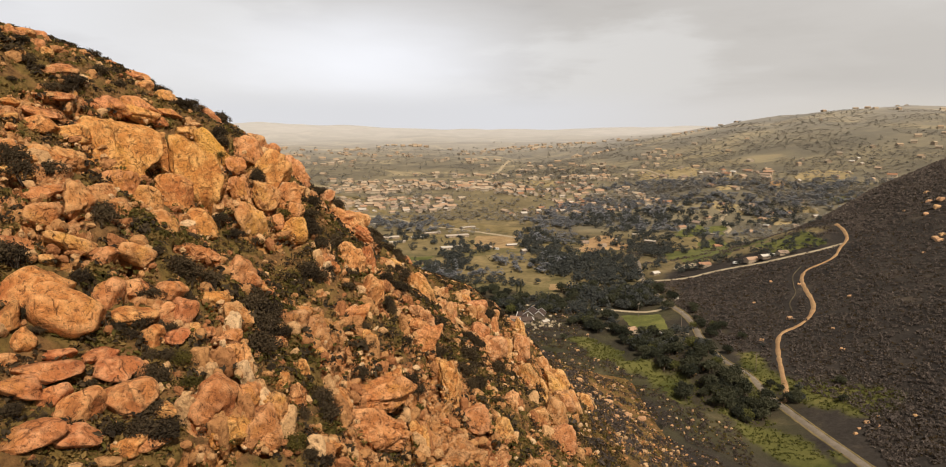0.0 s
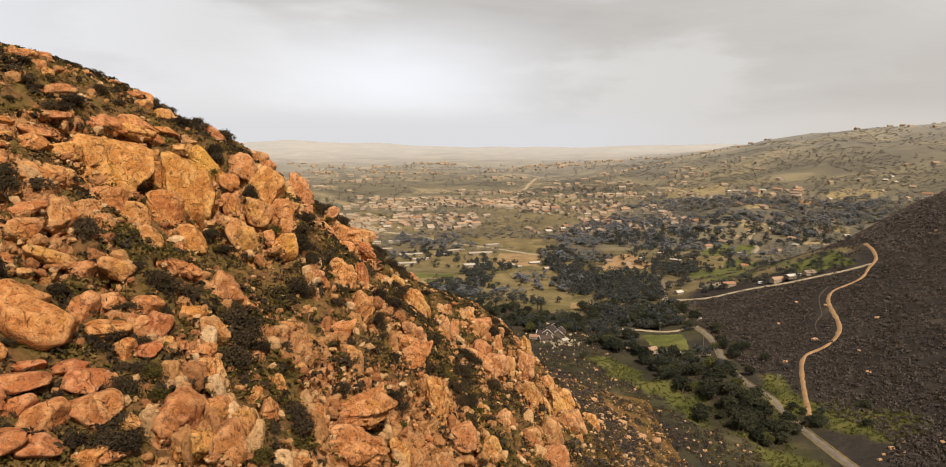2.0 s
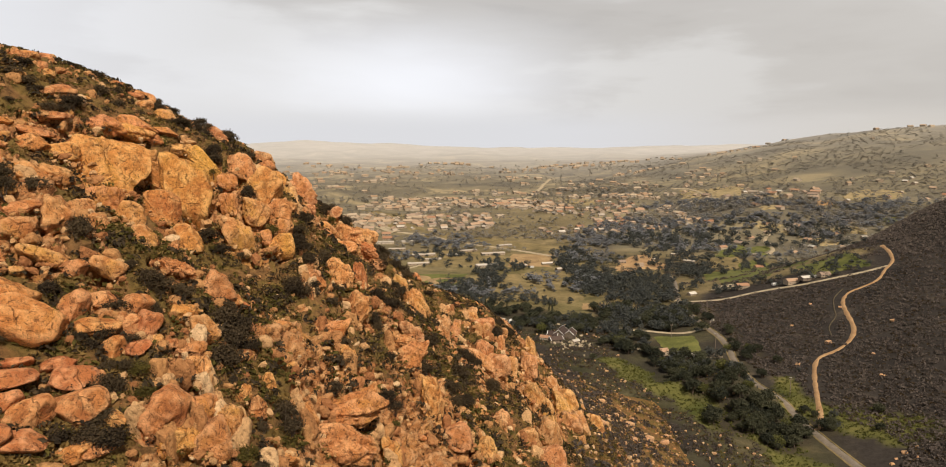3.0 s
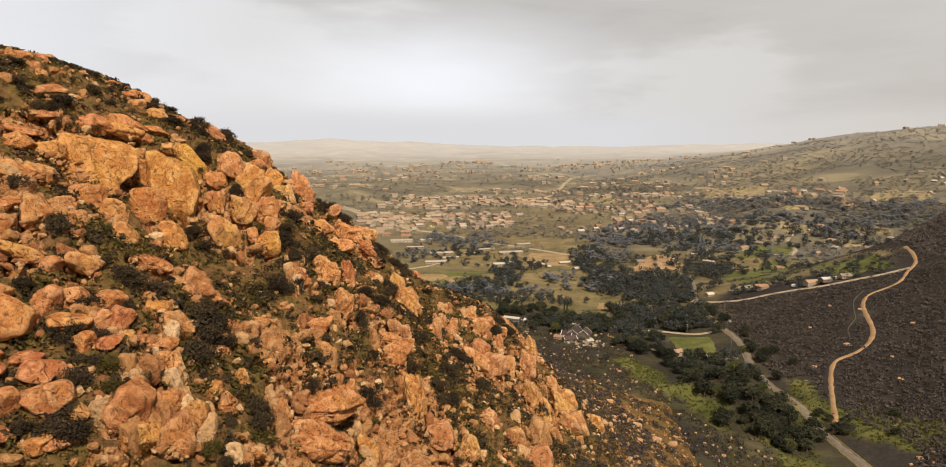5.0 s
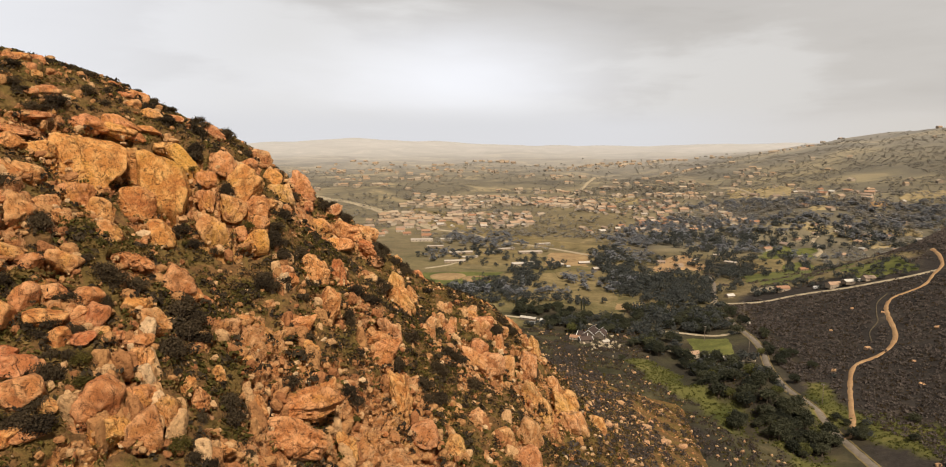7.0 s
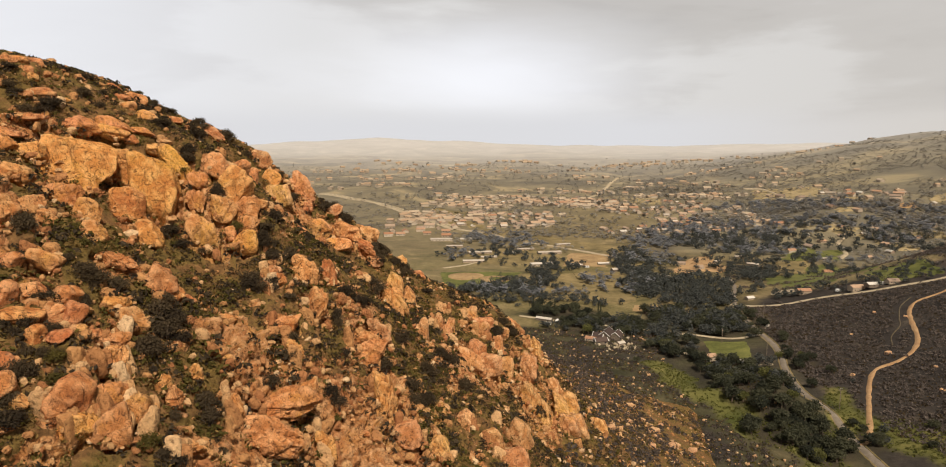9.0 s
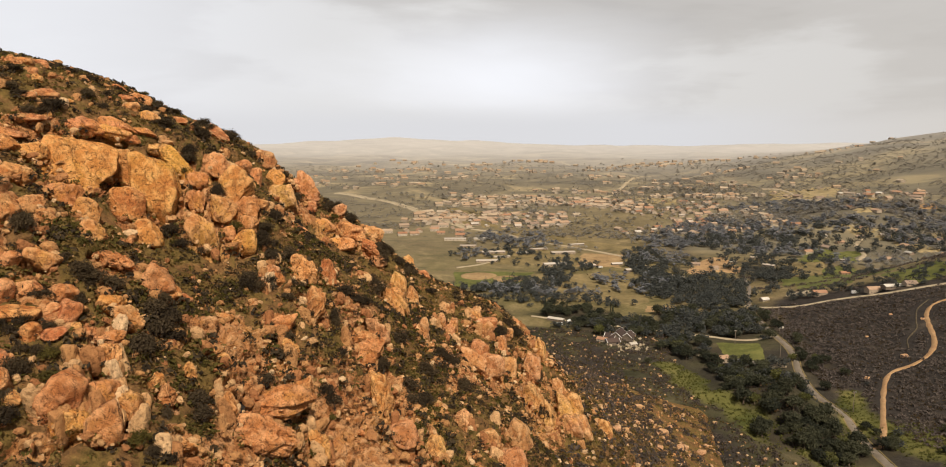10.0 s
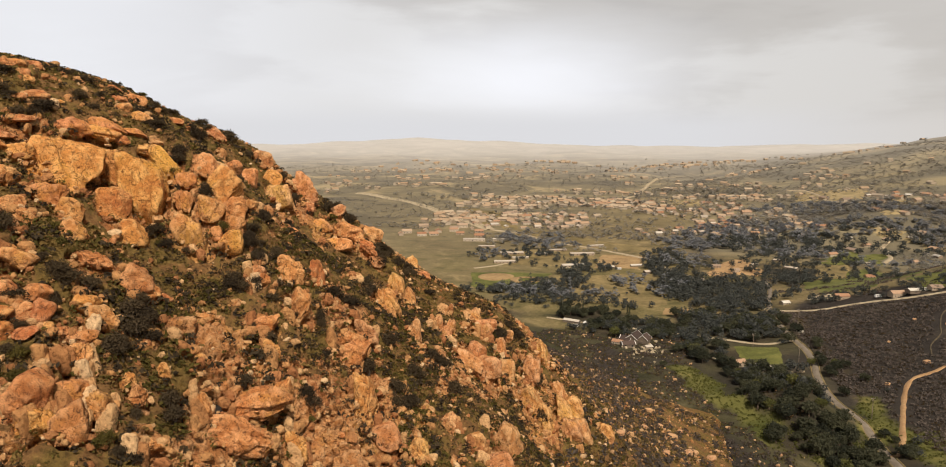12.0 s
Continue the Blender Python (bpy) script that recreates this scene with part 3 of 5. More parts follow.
M_BELT = material("hazed_oak_leaves", leafy((0.190, 0.197, 0.215), (0.255, 0.250, 0.236), 0.5), 0.8, thin_leaf=0.4)
M_PALE_TREE = material("spring_leaves", leafy((0.09, 0.095, 0.03), (0.17, 0.16, 0.05)), 0.7, thin_leaf=0.4)
M_MEADOW = material("meadow_blades", leafy((0.065, 0.072, 0.018), (0.19, 0.18, 0.048)), 0.8, thin_leaf=0.4)
M_BRUSH = material("twiggy_brush", leafy((0.050, 0.034, 0.018), (0.20, 0.135, 0.066)), 0.85, thin_leaf=0.4)
M_SAGE = material("grey_scrub_leaves", leafy((0.030, 0.0245, 0.0235), (0.155, 0.124, 0.100)), 0.8, thin_leaf=0.4)
# leaf colour lightened and greyed to stand for haze over the east slope
M_SLOPE = material("hazed_chaparral_leaves", leafy((0.044, 0.036, 0.034), (0.220, 0.176, 0.143)), 0.8, thin_leaf=0.4)
M_BARK = material("bark", earth((0.06, 0.045, 0.03), (0.14, 0.10, 0.07), 2.0), 0.9)
M_DIRT = material("packed_dirt", earth((0.31, 0.180, 0.085), (0.43, 0.27, 0.135), 0.12), 0.95)
M_LANE = material("pale_gravel", earth((0.33, 0.26, 0.165), (0.46, 0.375, 0.25), 0.15), 0.95)
M_ASPHALT = material("old_asphalt", earth((0.17, 0.14, 0.105), (0.25, 0.205, 0.155), 0.2), 0.85)
M_GREEN = material("green_meadow", earth((0.078, 0.086, 0.020), (0.17, 0.165, 0.045), 0.05), 0.95)
M_TAN = material("dry_field", earth((0.14, 0.108, 0.046), (0.28, 0.207, 0.092), 0.03), 0.95)
M_CLEARED = material("cleared_earth", earth((0.24, 0.185, 0.09), (0.40, 0.305, 0.155), 0.03), 0.95)
M_BROWN = material("ploughed_field", earth((0.26, 0.165, 0.075), (0.40, 0.27, 0.13), 0.05), 0.95)
M_CLAY = material("orange_earth", earth((0.30, 0.18, 0.085), (0.44, 0.28, 0.135), 0.06), 0.95)
M_WALL = material("stucco", tinted([(0.34, 0.255, 0.175), (0.40, 0.32, 0.23), (0.50, 0.42, 0.32), (0.31, 0.235, 0.165)]), 0.9)
M_ROOF = material("clay_tiles", tinted([(0.33, 0.17, 0.095), (0.40, 0.25, 0.155), (0.46, 0.33, 0.22), (0.26, 0.19, 0.14)]), 0.85)
M_FLAT_ROOF = material("pale_roofing", tinted([(0.46, 0.40, 0.32), (0.60, 0.55, 0.47), (0.40, 0.33, 0.26), (0.52, 0.45, 0.36)]), 0.8)


def spread(stops):
    return lambda nt: (ramp(nt, island(nt), [(i / (len(stops) - 1), s) for i, s in enumerate(stops)], "LINEAR"), None, 0, 0)


M_WALL_FAR = material("far_stucco", spread([(0.30, 0.235, 0.165), (0.36, 0.29, 0.21), (0.44, 0.37, 0.28)]), 0.9)
M_ROOF_FAR = material("far_roofs", spread([(0.33, 0.215, 0.13), (0.38, 0.27, 0.17), (0.42, 0.33, 0.23), (0.27, 0.22, 0.165)]), 0.9)
M_GLASS = material("dark_window", lambda nt: ((0.03, 0.03, 0.035), None, 0, 0), 0.15, 0.5)
# distance haze painted into far foliage: lighter and greyer than near leaves
M_FAR_WOOD = material("hazed_far_leaves", leafy((0.255, 0.240, 0.212), (0.320, 0.292, 0.242)), 0.9, thin_leaf=0.4)
M_FAR_SCRUB = material("hazed_far_scrub_leaves", leafy((0.240, 0.217, 0.184), (0.300, 0.265, 0.208)), 0.9, thin_leaf=0.4)
M_WOOD = material("grey_wood", earth((0.13, 0.10, 0.075), (0.24, 0.19, 0.14), 1.5), 0.9)
M_PATH = material("trodden_earth", earth((0.07, 0.055, 0.035), (0.13, 0.10, 0.06), 0.3), 0.95)
M_WHITE = material("white_paint", tinted([(0.66, 0.63, 0.58), (0.74, 0.72, 0.68)], 0.25), 0.6)

# ---------------------------------------------------------------- mesh helpers


def mesh_of(name, verts, faces, mat, smooth_shade=True):
    """Faces as an (n, 3) or (n, 4) array, or as a list."""
    me = bpy.data.meshes.new(name)
    if isinstance(faces, np.ndarray):
        n, k = faces.shape
        me.vertices.add(len(verts))
        me.vertices.foreach_set("co", np.asarray(verts, np.float32).ravel())
        me.loops.add(n * k)
        me.loops.foreach_set("vertex_index", faces.astype(np.int32).ravel())
        me.polygons.add(n)
        me.polygons.foreach_set("loop_start", np.arange(0, n * k, k, dtype=np.int32))
        me.update(calc_edges=True)
        me.validate()
    else:
        me.from_pydata([tuple(v) for v in verts], [], faces)
    me.polygons.foreach_set("use_smooth", [smooth_shade] * len(me.polygons))
    me.materials.append(mat)
    return me


def put_attr(me, name, values):
    a = me.attributes.new(name, "FLOAT", "POINT")
    a.data.foreach_set("value", np.asarray(values, np.float32).ravel())


def grid_faces(rows, cols):
    i = np.arange(rows * cols).reshape(rows, cols)
    return np.stack([i[:-1, :-1], i[:-1, 1:], i[1:, 1:], i[1:, :-1]], -1).reshape(-1, 4)


def part(name, me, parent, label=""):
    ob = new(name, me)
    ob.parent = parent
    if label:
        ob["label"] = label
    return ob


def unit(v):
    return v / (np.linalg.norm(v, axis=-1, keepdims=True) + 1e-9)


def lump(seed, sub=3, planes=11, sharp=9.0, rough=0.10, square=3.0, joints=0, cut=(0.66, 1.1), face=0.0):
    """A unit block of weathered rock: a ball cut by random planes with softened edges, then jointed and roughened. face: how far out a flat front and back lie."""
    rng = np.random.default_rng(seed)
    bm = bmesh.new()
    bmesh.ops.create_icosphere(bm, subdivisions=sub, radius=1)
    v = np.array([p.co for p in bm.verts])
    f = np.array([[q.index for q in p.verts] for p in bm.faces])
    bm.free()
    v = v / (np.sum(np.abs(v) ** square, axis=1) ** (1 / square))[:, None]
    n = rng.normal(size=(planes, 3))
    n /= np.linalg.norm(n, axis=1)[:, None]
    d = rng.uniform(*cut, planes)
    if face:
        n = np.vstack([n, unit(np.array([(0.1 * rng.normal(), -1, 0.25 + 0.15 * rng.normal()), (0.1 * rng.normal(), 1, 0.25)]))])
        d = np.concatenate([d, [face, face]])
    facets = np.maximum(v @ n.T / d, 1e-3)
    r = 1 / (np.sum(facets ** sharp, axis=1) + 1) ** (1 / sharp)
    o = Vector(rng.uniform(-50, 50, 3))
    w = np.array([noise.fractal(Vector(p) * 1.6 + o, 1.0, 2.0, 5) for p in v])
    g = np.array([noise.ridged_multi_fractal(Vector(p) * 1.5 + o, 1.0, 2.0, 4, 1.0, 2.0) for p in v])
    r = r * (1 + rough * w - 0.06 * np.clip(g - 1.2, 0, 1))
    for _ in range(joints):
        q = rng.normal(size=3)
        q /= np.linalg.norm(q)
        off = (v * r[:, None]) @ q - rng.uniform(-0.5, 0.5) + 0.06 * w
        r = r * (1 - 0.11 * np.exp(-(off / 0.03) ** 2)) + 0.035 * np.sign(off) * rng.choice((-1, 1))
    v = v * r[:, None]
    v /= np.abs(v).max(axis=0)
    return v, f


def leaf_cards(centres, normals, size, rng):
    """Bent leaf sprays: one folded quad each."""
    n = len(centres)
    t = rng.normal(size=(n, 3))
    t -= normals * np.sum(t * normals, 1)[:, None]
    t /= np.linalg.norm(t, axis=1)[:, None] + 1e-9
    b = np.cross(normals, t)
    s = np.asarray(size).reshape(-1, 1)
    a = s * rng.uniform(0.6, 1.3, (n, 1))
    v = np.stack([centres - t * a, centres - b * a * 0.55 + normals * a * 0.25, centres + t * a, centres + b * a * 0.55 + normals * a * 0.25], 1)
    return v.reshape(-1, 3), np.arange(4 * n).reshape(n, 4)


def crown_arrays(seed, clumps=16, leaves=26, leaf=0.10, flat=0.8):
    """A crown about 1 wide: clumps of leaf sprays with gaps between, over an uneven outline."""
    rng = np.random.default_rng(seed)
    d = unit(rng.normal(size=(clumps, 3)))
    d[:, 2] = np.abs(d[:, 2]) * 0.9 - 0.12
    c = d * rng.uniform(0.2, 0.42, (clumps, 1)) * np.array([1, 1, flat])
    rad = rng.uniform(0.13, 0.30, clumps)
    k = np.repeat(np.arange(clumps), leaves)
    nrm = unit(rng.normal(size=(len(k), 3)) + np.array([0, 0, 0.35]))
    p = c[k] + nrm * rad[k][:, None] * rng.uniform(0.45, 1.15, (len(k), 1))
    nn = unit(nrm + 0.6 * rng.normal(size=nrm.shape))
    v, f = leaf_cards(p, nn, np.full(len(k), leaf), rng)
    return v, f


def frustum(p, q, r0, r1, sides=6):
    p, q = np.array(p, float), np.array(q, float)
    d = unit(q - p)
    a = unit(np.cross(d, [0.3, 0.9, 0.1]))
    b = np.cross(d, a)
    t = np.linspace(0, 2 * np.pi, sides, endpoint=False)
    ring = np.cos(t)[:, None] * a + np.sin(t)[:, None] * b
    v = np.concatenate([p + ring * r0, q + ring * r1])
    f = [[i, (i + 1) % sides, sides + (i + 1) % sides, sides + i] for i in range(sides)] + [list(range(sides, 2 * sides))]
    return v, f


def joined(pieces):
    vs, fs, o = [], [], 0
    for v, f in pieces:
        vs.append(np.asarray(v, float))
        fs += [[i + o for i in q] for q in f]
        o += len(v)
    return np.concatenate(vs), fs


def box(x0, y0, z0, x1, y1, z1):
    v = [(x, y, z) for z in (z0, z1) for x, y in ((x0, y0), (x1, y0), (x1, y1), (x0, y1))]
    return np.array(v, float), [[3, 2, 1, 0], [4, 5, 6, 7], [0, 1, 5, 4], [1, 2, 6, 5], [2, 3, 7, 6], [3, 0, 4, 7]]


# ---------------------------------------------------------------- ground: one sheet to the horizon
az = np.radians(np.concatenate([np.arange(-180, -48, 3.0), np.arange(-48, 52, 0.4), np.arange(52, 181, 3.0)]))
rad = np.concatenate([[2.0, 12.0], np.concatenate([np.geomspace(25, 300, 60), np.geomspace(304, 2000, 260), np.geomspace(2016, 4700, 90)])])
gx = rad[:, None] * np.sin(az)[None, :]
gy = rad[:, None] * np.cos(az)[None, :]
gh = ground_z(gx, gy)


def near_line(x, y, a, b, width):
    """1 on the strip along the line from a to b, fading unevenly at its edges."""
    a, b = np.array(a, float), np.array(b, float)
    t = np.clip(((x - a[0]) * (b - a)[0] + (y - a[1]) * (b - a)[1]) / np.sum((b - a) ** 2), 0, 1)
    d = np.hypot(x - a[0] - t * (b - a)[0], y - a[1] - t * (b - a)[1]) + 14 * (fbm(x / 9, y / 14, 3, 19) - 0.5)
    return 1 - smooth(width * 0.7, width * 1.15, d)


def on_hillside(x, y):
    """1 inside the patch that the finely modelled hillside covers, falling to 0 at its rim."""
    return smooth(-128, -118, x) * (1 - smooth(88, 100, x)) * smooth(40, 52, y) * (1 - smooth(392, 408, y))


gh = gh - 5.0 * on_hillside(gx, gy)
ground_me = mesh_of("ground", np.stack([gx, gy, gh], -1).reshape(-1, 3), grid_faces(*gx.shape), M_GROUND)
gd = np.hypot(gx, gy)
ga = np.degrees(np.arctan2(gx, gy))
put_attr(ground_me, "open_land", smooth(560, 720, gy) * (1 - 0.55 * smooth(-2, 10, ga)) + 0.4 * smooth(1080, 1300, gd) - 0.9 * np.maximum(smooth(185, 215, gx) * (1 - smooth(660, 740, gy)), smooth(335, 365, gx) * (1 - smooth(880, 960, gy))))


MEADOWS = [((82, 522), (97, 487), 9), ((97, 487), (101, 416), 13), ((104, 418), (124, 386), 11), ((128, 386), (152, 366), 11), ((189, 462), (180, 404), 9), ((187, 402), (216, 370), 18), ((150, 350), (165, 320), 12), ((20, 640), (70, 632), 9)]
floor_ = 0.28 * (1 - smooth(165, 190, gx)) * smooth(300, 340, gy) * (1 - smooth(900, 1050, gy)) * smooth(0.3, 0.6, fbm(gx / 30, gy / 45, 4, 29))
put_attr(ground_me, "grassy", np.maximum(floor_, np.max([near_line(gx, gy, *m) for m in MEADOWS], axis=0)))
WOODS = [
    (106, 556, 30, 22, 30, 9.5), (130, 512, 21, 26, 26, 9.5), (131, 446, 21, 47, 44, 9.5), (150, 395, 23, 20, 22, 9.5), (161, 374, 13, 9, 5, 9.5), (51, 614, 43, 26, 44, 9.5),
    (13, 651, 34, 30, 40, 9.5), (140, 627, 28, 39, 44, 9.5), (103, 654, 19, 30, 24, 9.5), (173, 630, 9, 48, 16, 9), (183, 522, 11, 22, 10, 8), (186, 566, 7, 20, 5, 8),
    (138, 382, 20, 12, 16, 9), (153, 372, 12, 12, 9, 9), (182, 388, 9, 14, 6, 7), (120, 440, 9, 40, 16, 9),
]
# mask of the ground darkened under the trees
litter_shade = np.max([(1 - smooth(0.75, 1.25, np.hypot((gx - x) / rx, (gy - y) / ry) + 0.5 * (fbm(gx / 12, gy / 12, 3, 23) - 0.5))) for x, y, rx, ry, *_ in WOODS], axis=0)
put_attr(ground_me, "shaded_litter", litter_shade)
# haze tone starts to replace the soil colour with distance
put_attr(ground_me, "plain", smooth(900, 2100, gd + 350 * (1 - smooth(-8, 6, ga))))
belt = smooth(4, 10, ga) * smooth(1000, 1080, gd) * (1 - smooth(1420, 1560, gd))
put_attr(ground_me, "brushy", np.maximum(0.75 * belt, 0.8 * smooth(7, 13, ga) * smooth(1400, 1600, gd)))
# full painted haze towards the horizon
put_attr(ground_me, "far_haze", smooth(1700, 4300, gd))
tagged(new("ground", ground_me), "valley floor of brown scrub and pale grass, haze painted in towards the distant hills", "ground", kind="structure")

# ---------------------------------------------------------------- the rocky hillside
ha = np.radians(np.arange(-62, 26, 0.14))
hr = np.geomspace(60, 440, 500)
hx = 12 + hr[:, None] * np.sin(ha)[None, :]
hy = -14 + hr[:, None] * np.cos(ha)[None, :]
keep = on_hillside(hx, hy)
base = ground_z(hx, hy)
e = 1.0
nx, ny = (ground_z(hx - e, hy) - ground_z(hx + e, hy)) / (2 * e), (ground_z(hx, hy - e) - ground_z(hx, hy + e)) / (2 * e)
nl = np.sqrt(nx * nx + ny * ny + 1)
steep = np.hypot(nx, ny)


GULLIES = [((-14, 190), (4, 128), 6), ((-34, 190), (-22, 125), 4), ((-18, 118), (-8, 92), 4), ((4, 215), (22, 165), 4), ((-31, 118), (-27, 86), 6), ((-42, 81), (-32, 71), 3.5), ((-32, 101), (-20, 88), 4.5), ((-46, 97), (-36, 112), 3)]


def gully(x, y):
    """1 along the overgrown gullies that run down between the buttresses."""
    return np.max([near_line(x, y, *g) for g in GULLIES], axis=0)


ROCKS = [r for rows in (CLIFF_WEST, CLIFF_EAST, LEDGE, BUTTRESS, SPUR, SPUR_EAST, RIM) for r in rows]


def bedrock(x, y):
    """1 where the standing rocks rise out of bare granite."""
    k = np.zeros(np.shape(x))
    for rx, ry, w, h, _ in ROCKS:
        near = ((x - rx) ** 2 + ((y - ry) * 0.7) ** 2) / ((0.48 if rx < -22 else 0.66) * max(w, 0.7 * h)) ** 2
        k = np.maximum(k, np.exp(-near * near))
    return k


def outcrop(x, y, s):
    """How much bare granite shows: round the standing rocks, on steep ground and in uneven belts; none on the scrub slope east of the spur."""
    k = 0.55 * fbm(x / 13, y / 16, 3, 40) + 0.45 * fbm(x / 4, y / 5, 3, 45) + 0.20 * (smooth(0.6, 1.3, s) - 0.45) - 0.12 * gully(x, y)
    k = k - 0.05 * smooth(160, 172, hill(x, y))
    k = k + 0.045 * smooth(-32, -18, x) * smooth(80, 105, y)
    bare = np.maximum(smooth(0.54, 0.61, k), smooth(0.45, 0.75, bedrock(x, y) + 0.9 * (k - 0.5)))
    return bare * (1 - smooth(20, 33, x - 0.1 * (y - 200))) * (1 - smooth(240, 300, y))


rocky = outcrop(hx, hy, steep)
wx, wy = hx + 3 * (fbm(hx / 6, hy / 6, 3, 51) - 0.5), hy + base * 0.8 + 3 * (fbm(hx / 6, hy / 6, 3, 57) - 0.5)
dx1, dx2, cr, ox, oy = cells((wx + 0.35 * wy) / 6.0, (wy - 0.35 * wx) / 7.5, 60)
block = (cr - 0.4) * 2.0 + 2.2 * (ox * (cr * 7 % 1 - 0.5) + oy * (cr * 13 % 1 - 0.5)) - 2.4 * (1 - smooth(0.0, 0.12, dx2 - dx1))
sx1, sx2, sr, ux, uy = cells((wx - 0.3 * wy) / 2.1, (wy + 0.3 * wx) / 2.7, 66)
small = (sr - 0.5) * 1.7 + 1.6 * (ux * (sr * 7 % 1 - 0.5) + uy * (sr * 13 % 1 - 0.5)) - 0.8 * (1 - smooth(0.0, 0.2, sx2 - sx1))
tx1, tx2, ts, _, _ = cells(wx / 0.8, wy / 0.95, 68)
chip = (ts - 0.5) * 0.5 - 0.3 * (1 - smooth(0.0, 0.22, tx2 - tx1))
fine = (fbm(hx / 2.2, hy / 2.2, 4, 70) - 0.5)
broken = smooth(0.30, 0.52, fbm(hx / 11, hy / 11, 2, 81))
push = rocky * (block + (0.25 + 0.75 * broken) * small + broken * chip + 0.5 * fine - 0.2) + (1 - rocky) * (1.0 * (fbm(hx / 6, hy / 6, 3, 75) - 0.5) + 0.45 * fine + 0.5 * chip)
push = push - 1.5 * bedrock(hx, hy) * rocky
push = push * keep - 2.5 * (1 - keep)
hv = np.stack([hx + push * nx / nl, hy + push * ny / nl, base + push / nl], -1)
inside = keep > 0.02
hf = grid_faces(*hx.shape)
hf = hf[inside.ravel()[hf].any(1)]
used, inv = np.unique(hf, return_inverse=True)
hill_me = mesh_of("hillside", hv.reshape(-1, 3)[used], inv.reshape(hf.shape), M_HILL)
put_attr(hill_me, "rock", rocky.ravel()[used])
tagged(new("hillside", hill_me), "steep orange granite hillside with grassy soil between outcrops", "hillside", kind="structure")


def surface(x, y):
    """Height and outward normal of the smooth hillside."""
    z = gz(x, y)
    n = Vector((gz(x - 1, y) - gz(x + 1, y), gz(x, y - 1) - gz(x, y + 1), 2.0)).normalized()
    return z, n


# ---------------------------------------------------------------- boulders
SMALL = [mesh_of("boulder", *lump(230 + i, 3, 12, 30, 0.09, 3.0, 0, (0.6, 0.95)), M_GRANITE, False) for i in range(12)]
BLOCKS = [mesh_of("boulder", *lump(100 + i, 4, 10, 40, 0.09, 4.0, 4, (0.6, 0.95), 0.7), M_GRANITE) for i in range(14)]
CRAGGY = [mesh_of("boulder", *lump(150 + i, 5, 14, 40, 0.13, 3.5, 9, (0.55, 0.9), 0.7), M_GRANITE) for i in range(8)]
SLABS = [mesh_of("boulder", *lump(180 + i, 5, 6, 50, 0.05, 6.0, 3, (0.7, 1.0), 0.6), M_GOLDEN) for i in range(8)]
PALES = [mesh_of("boulder", *lump(260 + i, 3, 8, 50, 0.10, 5.0), M_PALE_ROCK, False) for i in range(5)]
ROUNDS = [mesh_of("boulder", *lump(200 + i, 4, 9, 34, 0.08, 2.6, 1, (0.55, 0.9), 0.75), M_PINK) for i in range(12)]
SANDY = [mesh_of("boulder", *lump(120 + i, 4, 10, 40, 0.10, 4.5, 5, (0.6, 0.95), 0.7), M_SAND) for i in range(12)]
rnd = random.Random(5)


def boulder(x, y, w, h, meshes, sink=0.25, label="weathered orange granite boulder resting on the hillside", tilt=14, deep=0.8, lean=None):
    """A rock w wide and h high; lean is its tilt as the camera sees it, and it is turned to face the camera."""
    z, n = surface(x, y)
    if lean is None:
        turn = pose(0, 0, 0, rnd.uniform(-tilt, tilt), rnd.uniform(-tilt, tilt), rnd.choice((0, 180)) + rnd.uniform(-25, 25))
    else:
        # turned towards the camera's path, so width and lean fit its view
        view_turn = -math.degrees(math.atan2(x - 20, y))
        turn = pose(0, 0, 0, 0, 0, view_turn) @ pose(0, 0, 0, rnd.uniform(-6, 6), lean, 0) @ pose(0, 0, 0, 0, 0, rnd.choice((0, 180)))
    ob = new("boulder", rnd.choice(meshes))
    ob.matrix_world = Matrix.Translation(Vector((x, y, z)) + n * min(w, h) * (0.5 - sink)) @ turn @ Matrix.Diagonal((w * 0.5, max(w, h) * 0.5 * deep, h * 0.5, 1))
    return tagged(ob, label, "boulder", "granite boulders on the hillside")


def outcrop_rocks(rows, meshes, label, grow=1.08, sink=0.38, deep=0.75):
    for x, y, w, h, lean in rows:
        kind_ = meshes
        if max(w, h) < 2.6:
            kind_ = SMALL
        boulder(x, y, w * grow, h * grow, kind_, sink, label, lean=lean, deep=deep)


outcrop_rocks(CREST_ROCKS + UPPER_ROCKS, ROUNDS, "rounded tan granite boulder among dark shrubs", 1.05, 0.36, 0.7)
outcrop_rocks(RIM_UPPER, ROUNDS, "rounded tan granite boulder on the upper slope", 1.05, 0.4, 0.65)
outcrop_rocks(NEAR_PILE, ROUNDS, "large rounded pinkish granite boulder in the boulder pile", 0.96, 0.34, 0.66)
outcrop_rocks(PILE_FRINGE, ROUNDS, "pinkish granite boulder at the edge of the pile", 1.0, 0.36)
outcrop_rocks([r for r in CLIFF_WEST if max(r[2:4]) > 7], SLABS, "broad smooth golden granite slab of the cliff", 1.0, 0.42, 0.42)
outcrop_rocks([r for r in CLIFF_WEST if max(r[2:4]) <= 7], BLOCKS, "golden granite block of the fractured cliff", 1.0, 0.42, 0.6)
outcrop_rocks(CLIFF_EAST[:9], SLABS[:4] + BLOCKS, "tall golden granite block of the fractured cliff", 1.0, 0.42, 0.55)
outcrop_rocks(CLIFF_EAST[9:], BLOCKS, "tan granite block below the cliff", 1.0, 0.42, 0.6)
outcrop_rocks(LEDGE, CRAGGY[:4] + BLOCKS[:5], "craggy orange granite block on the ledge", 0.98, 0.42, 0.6)
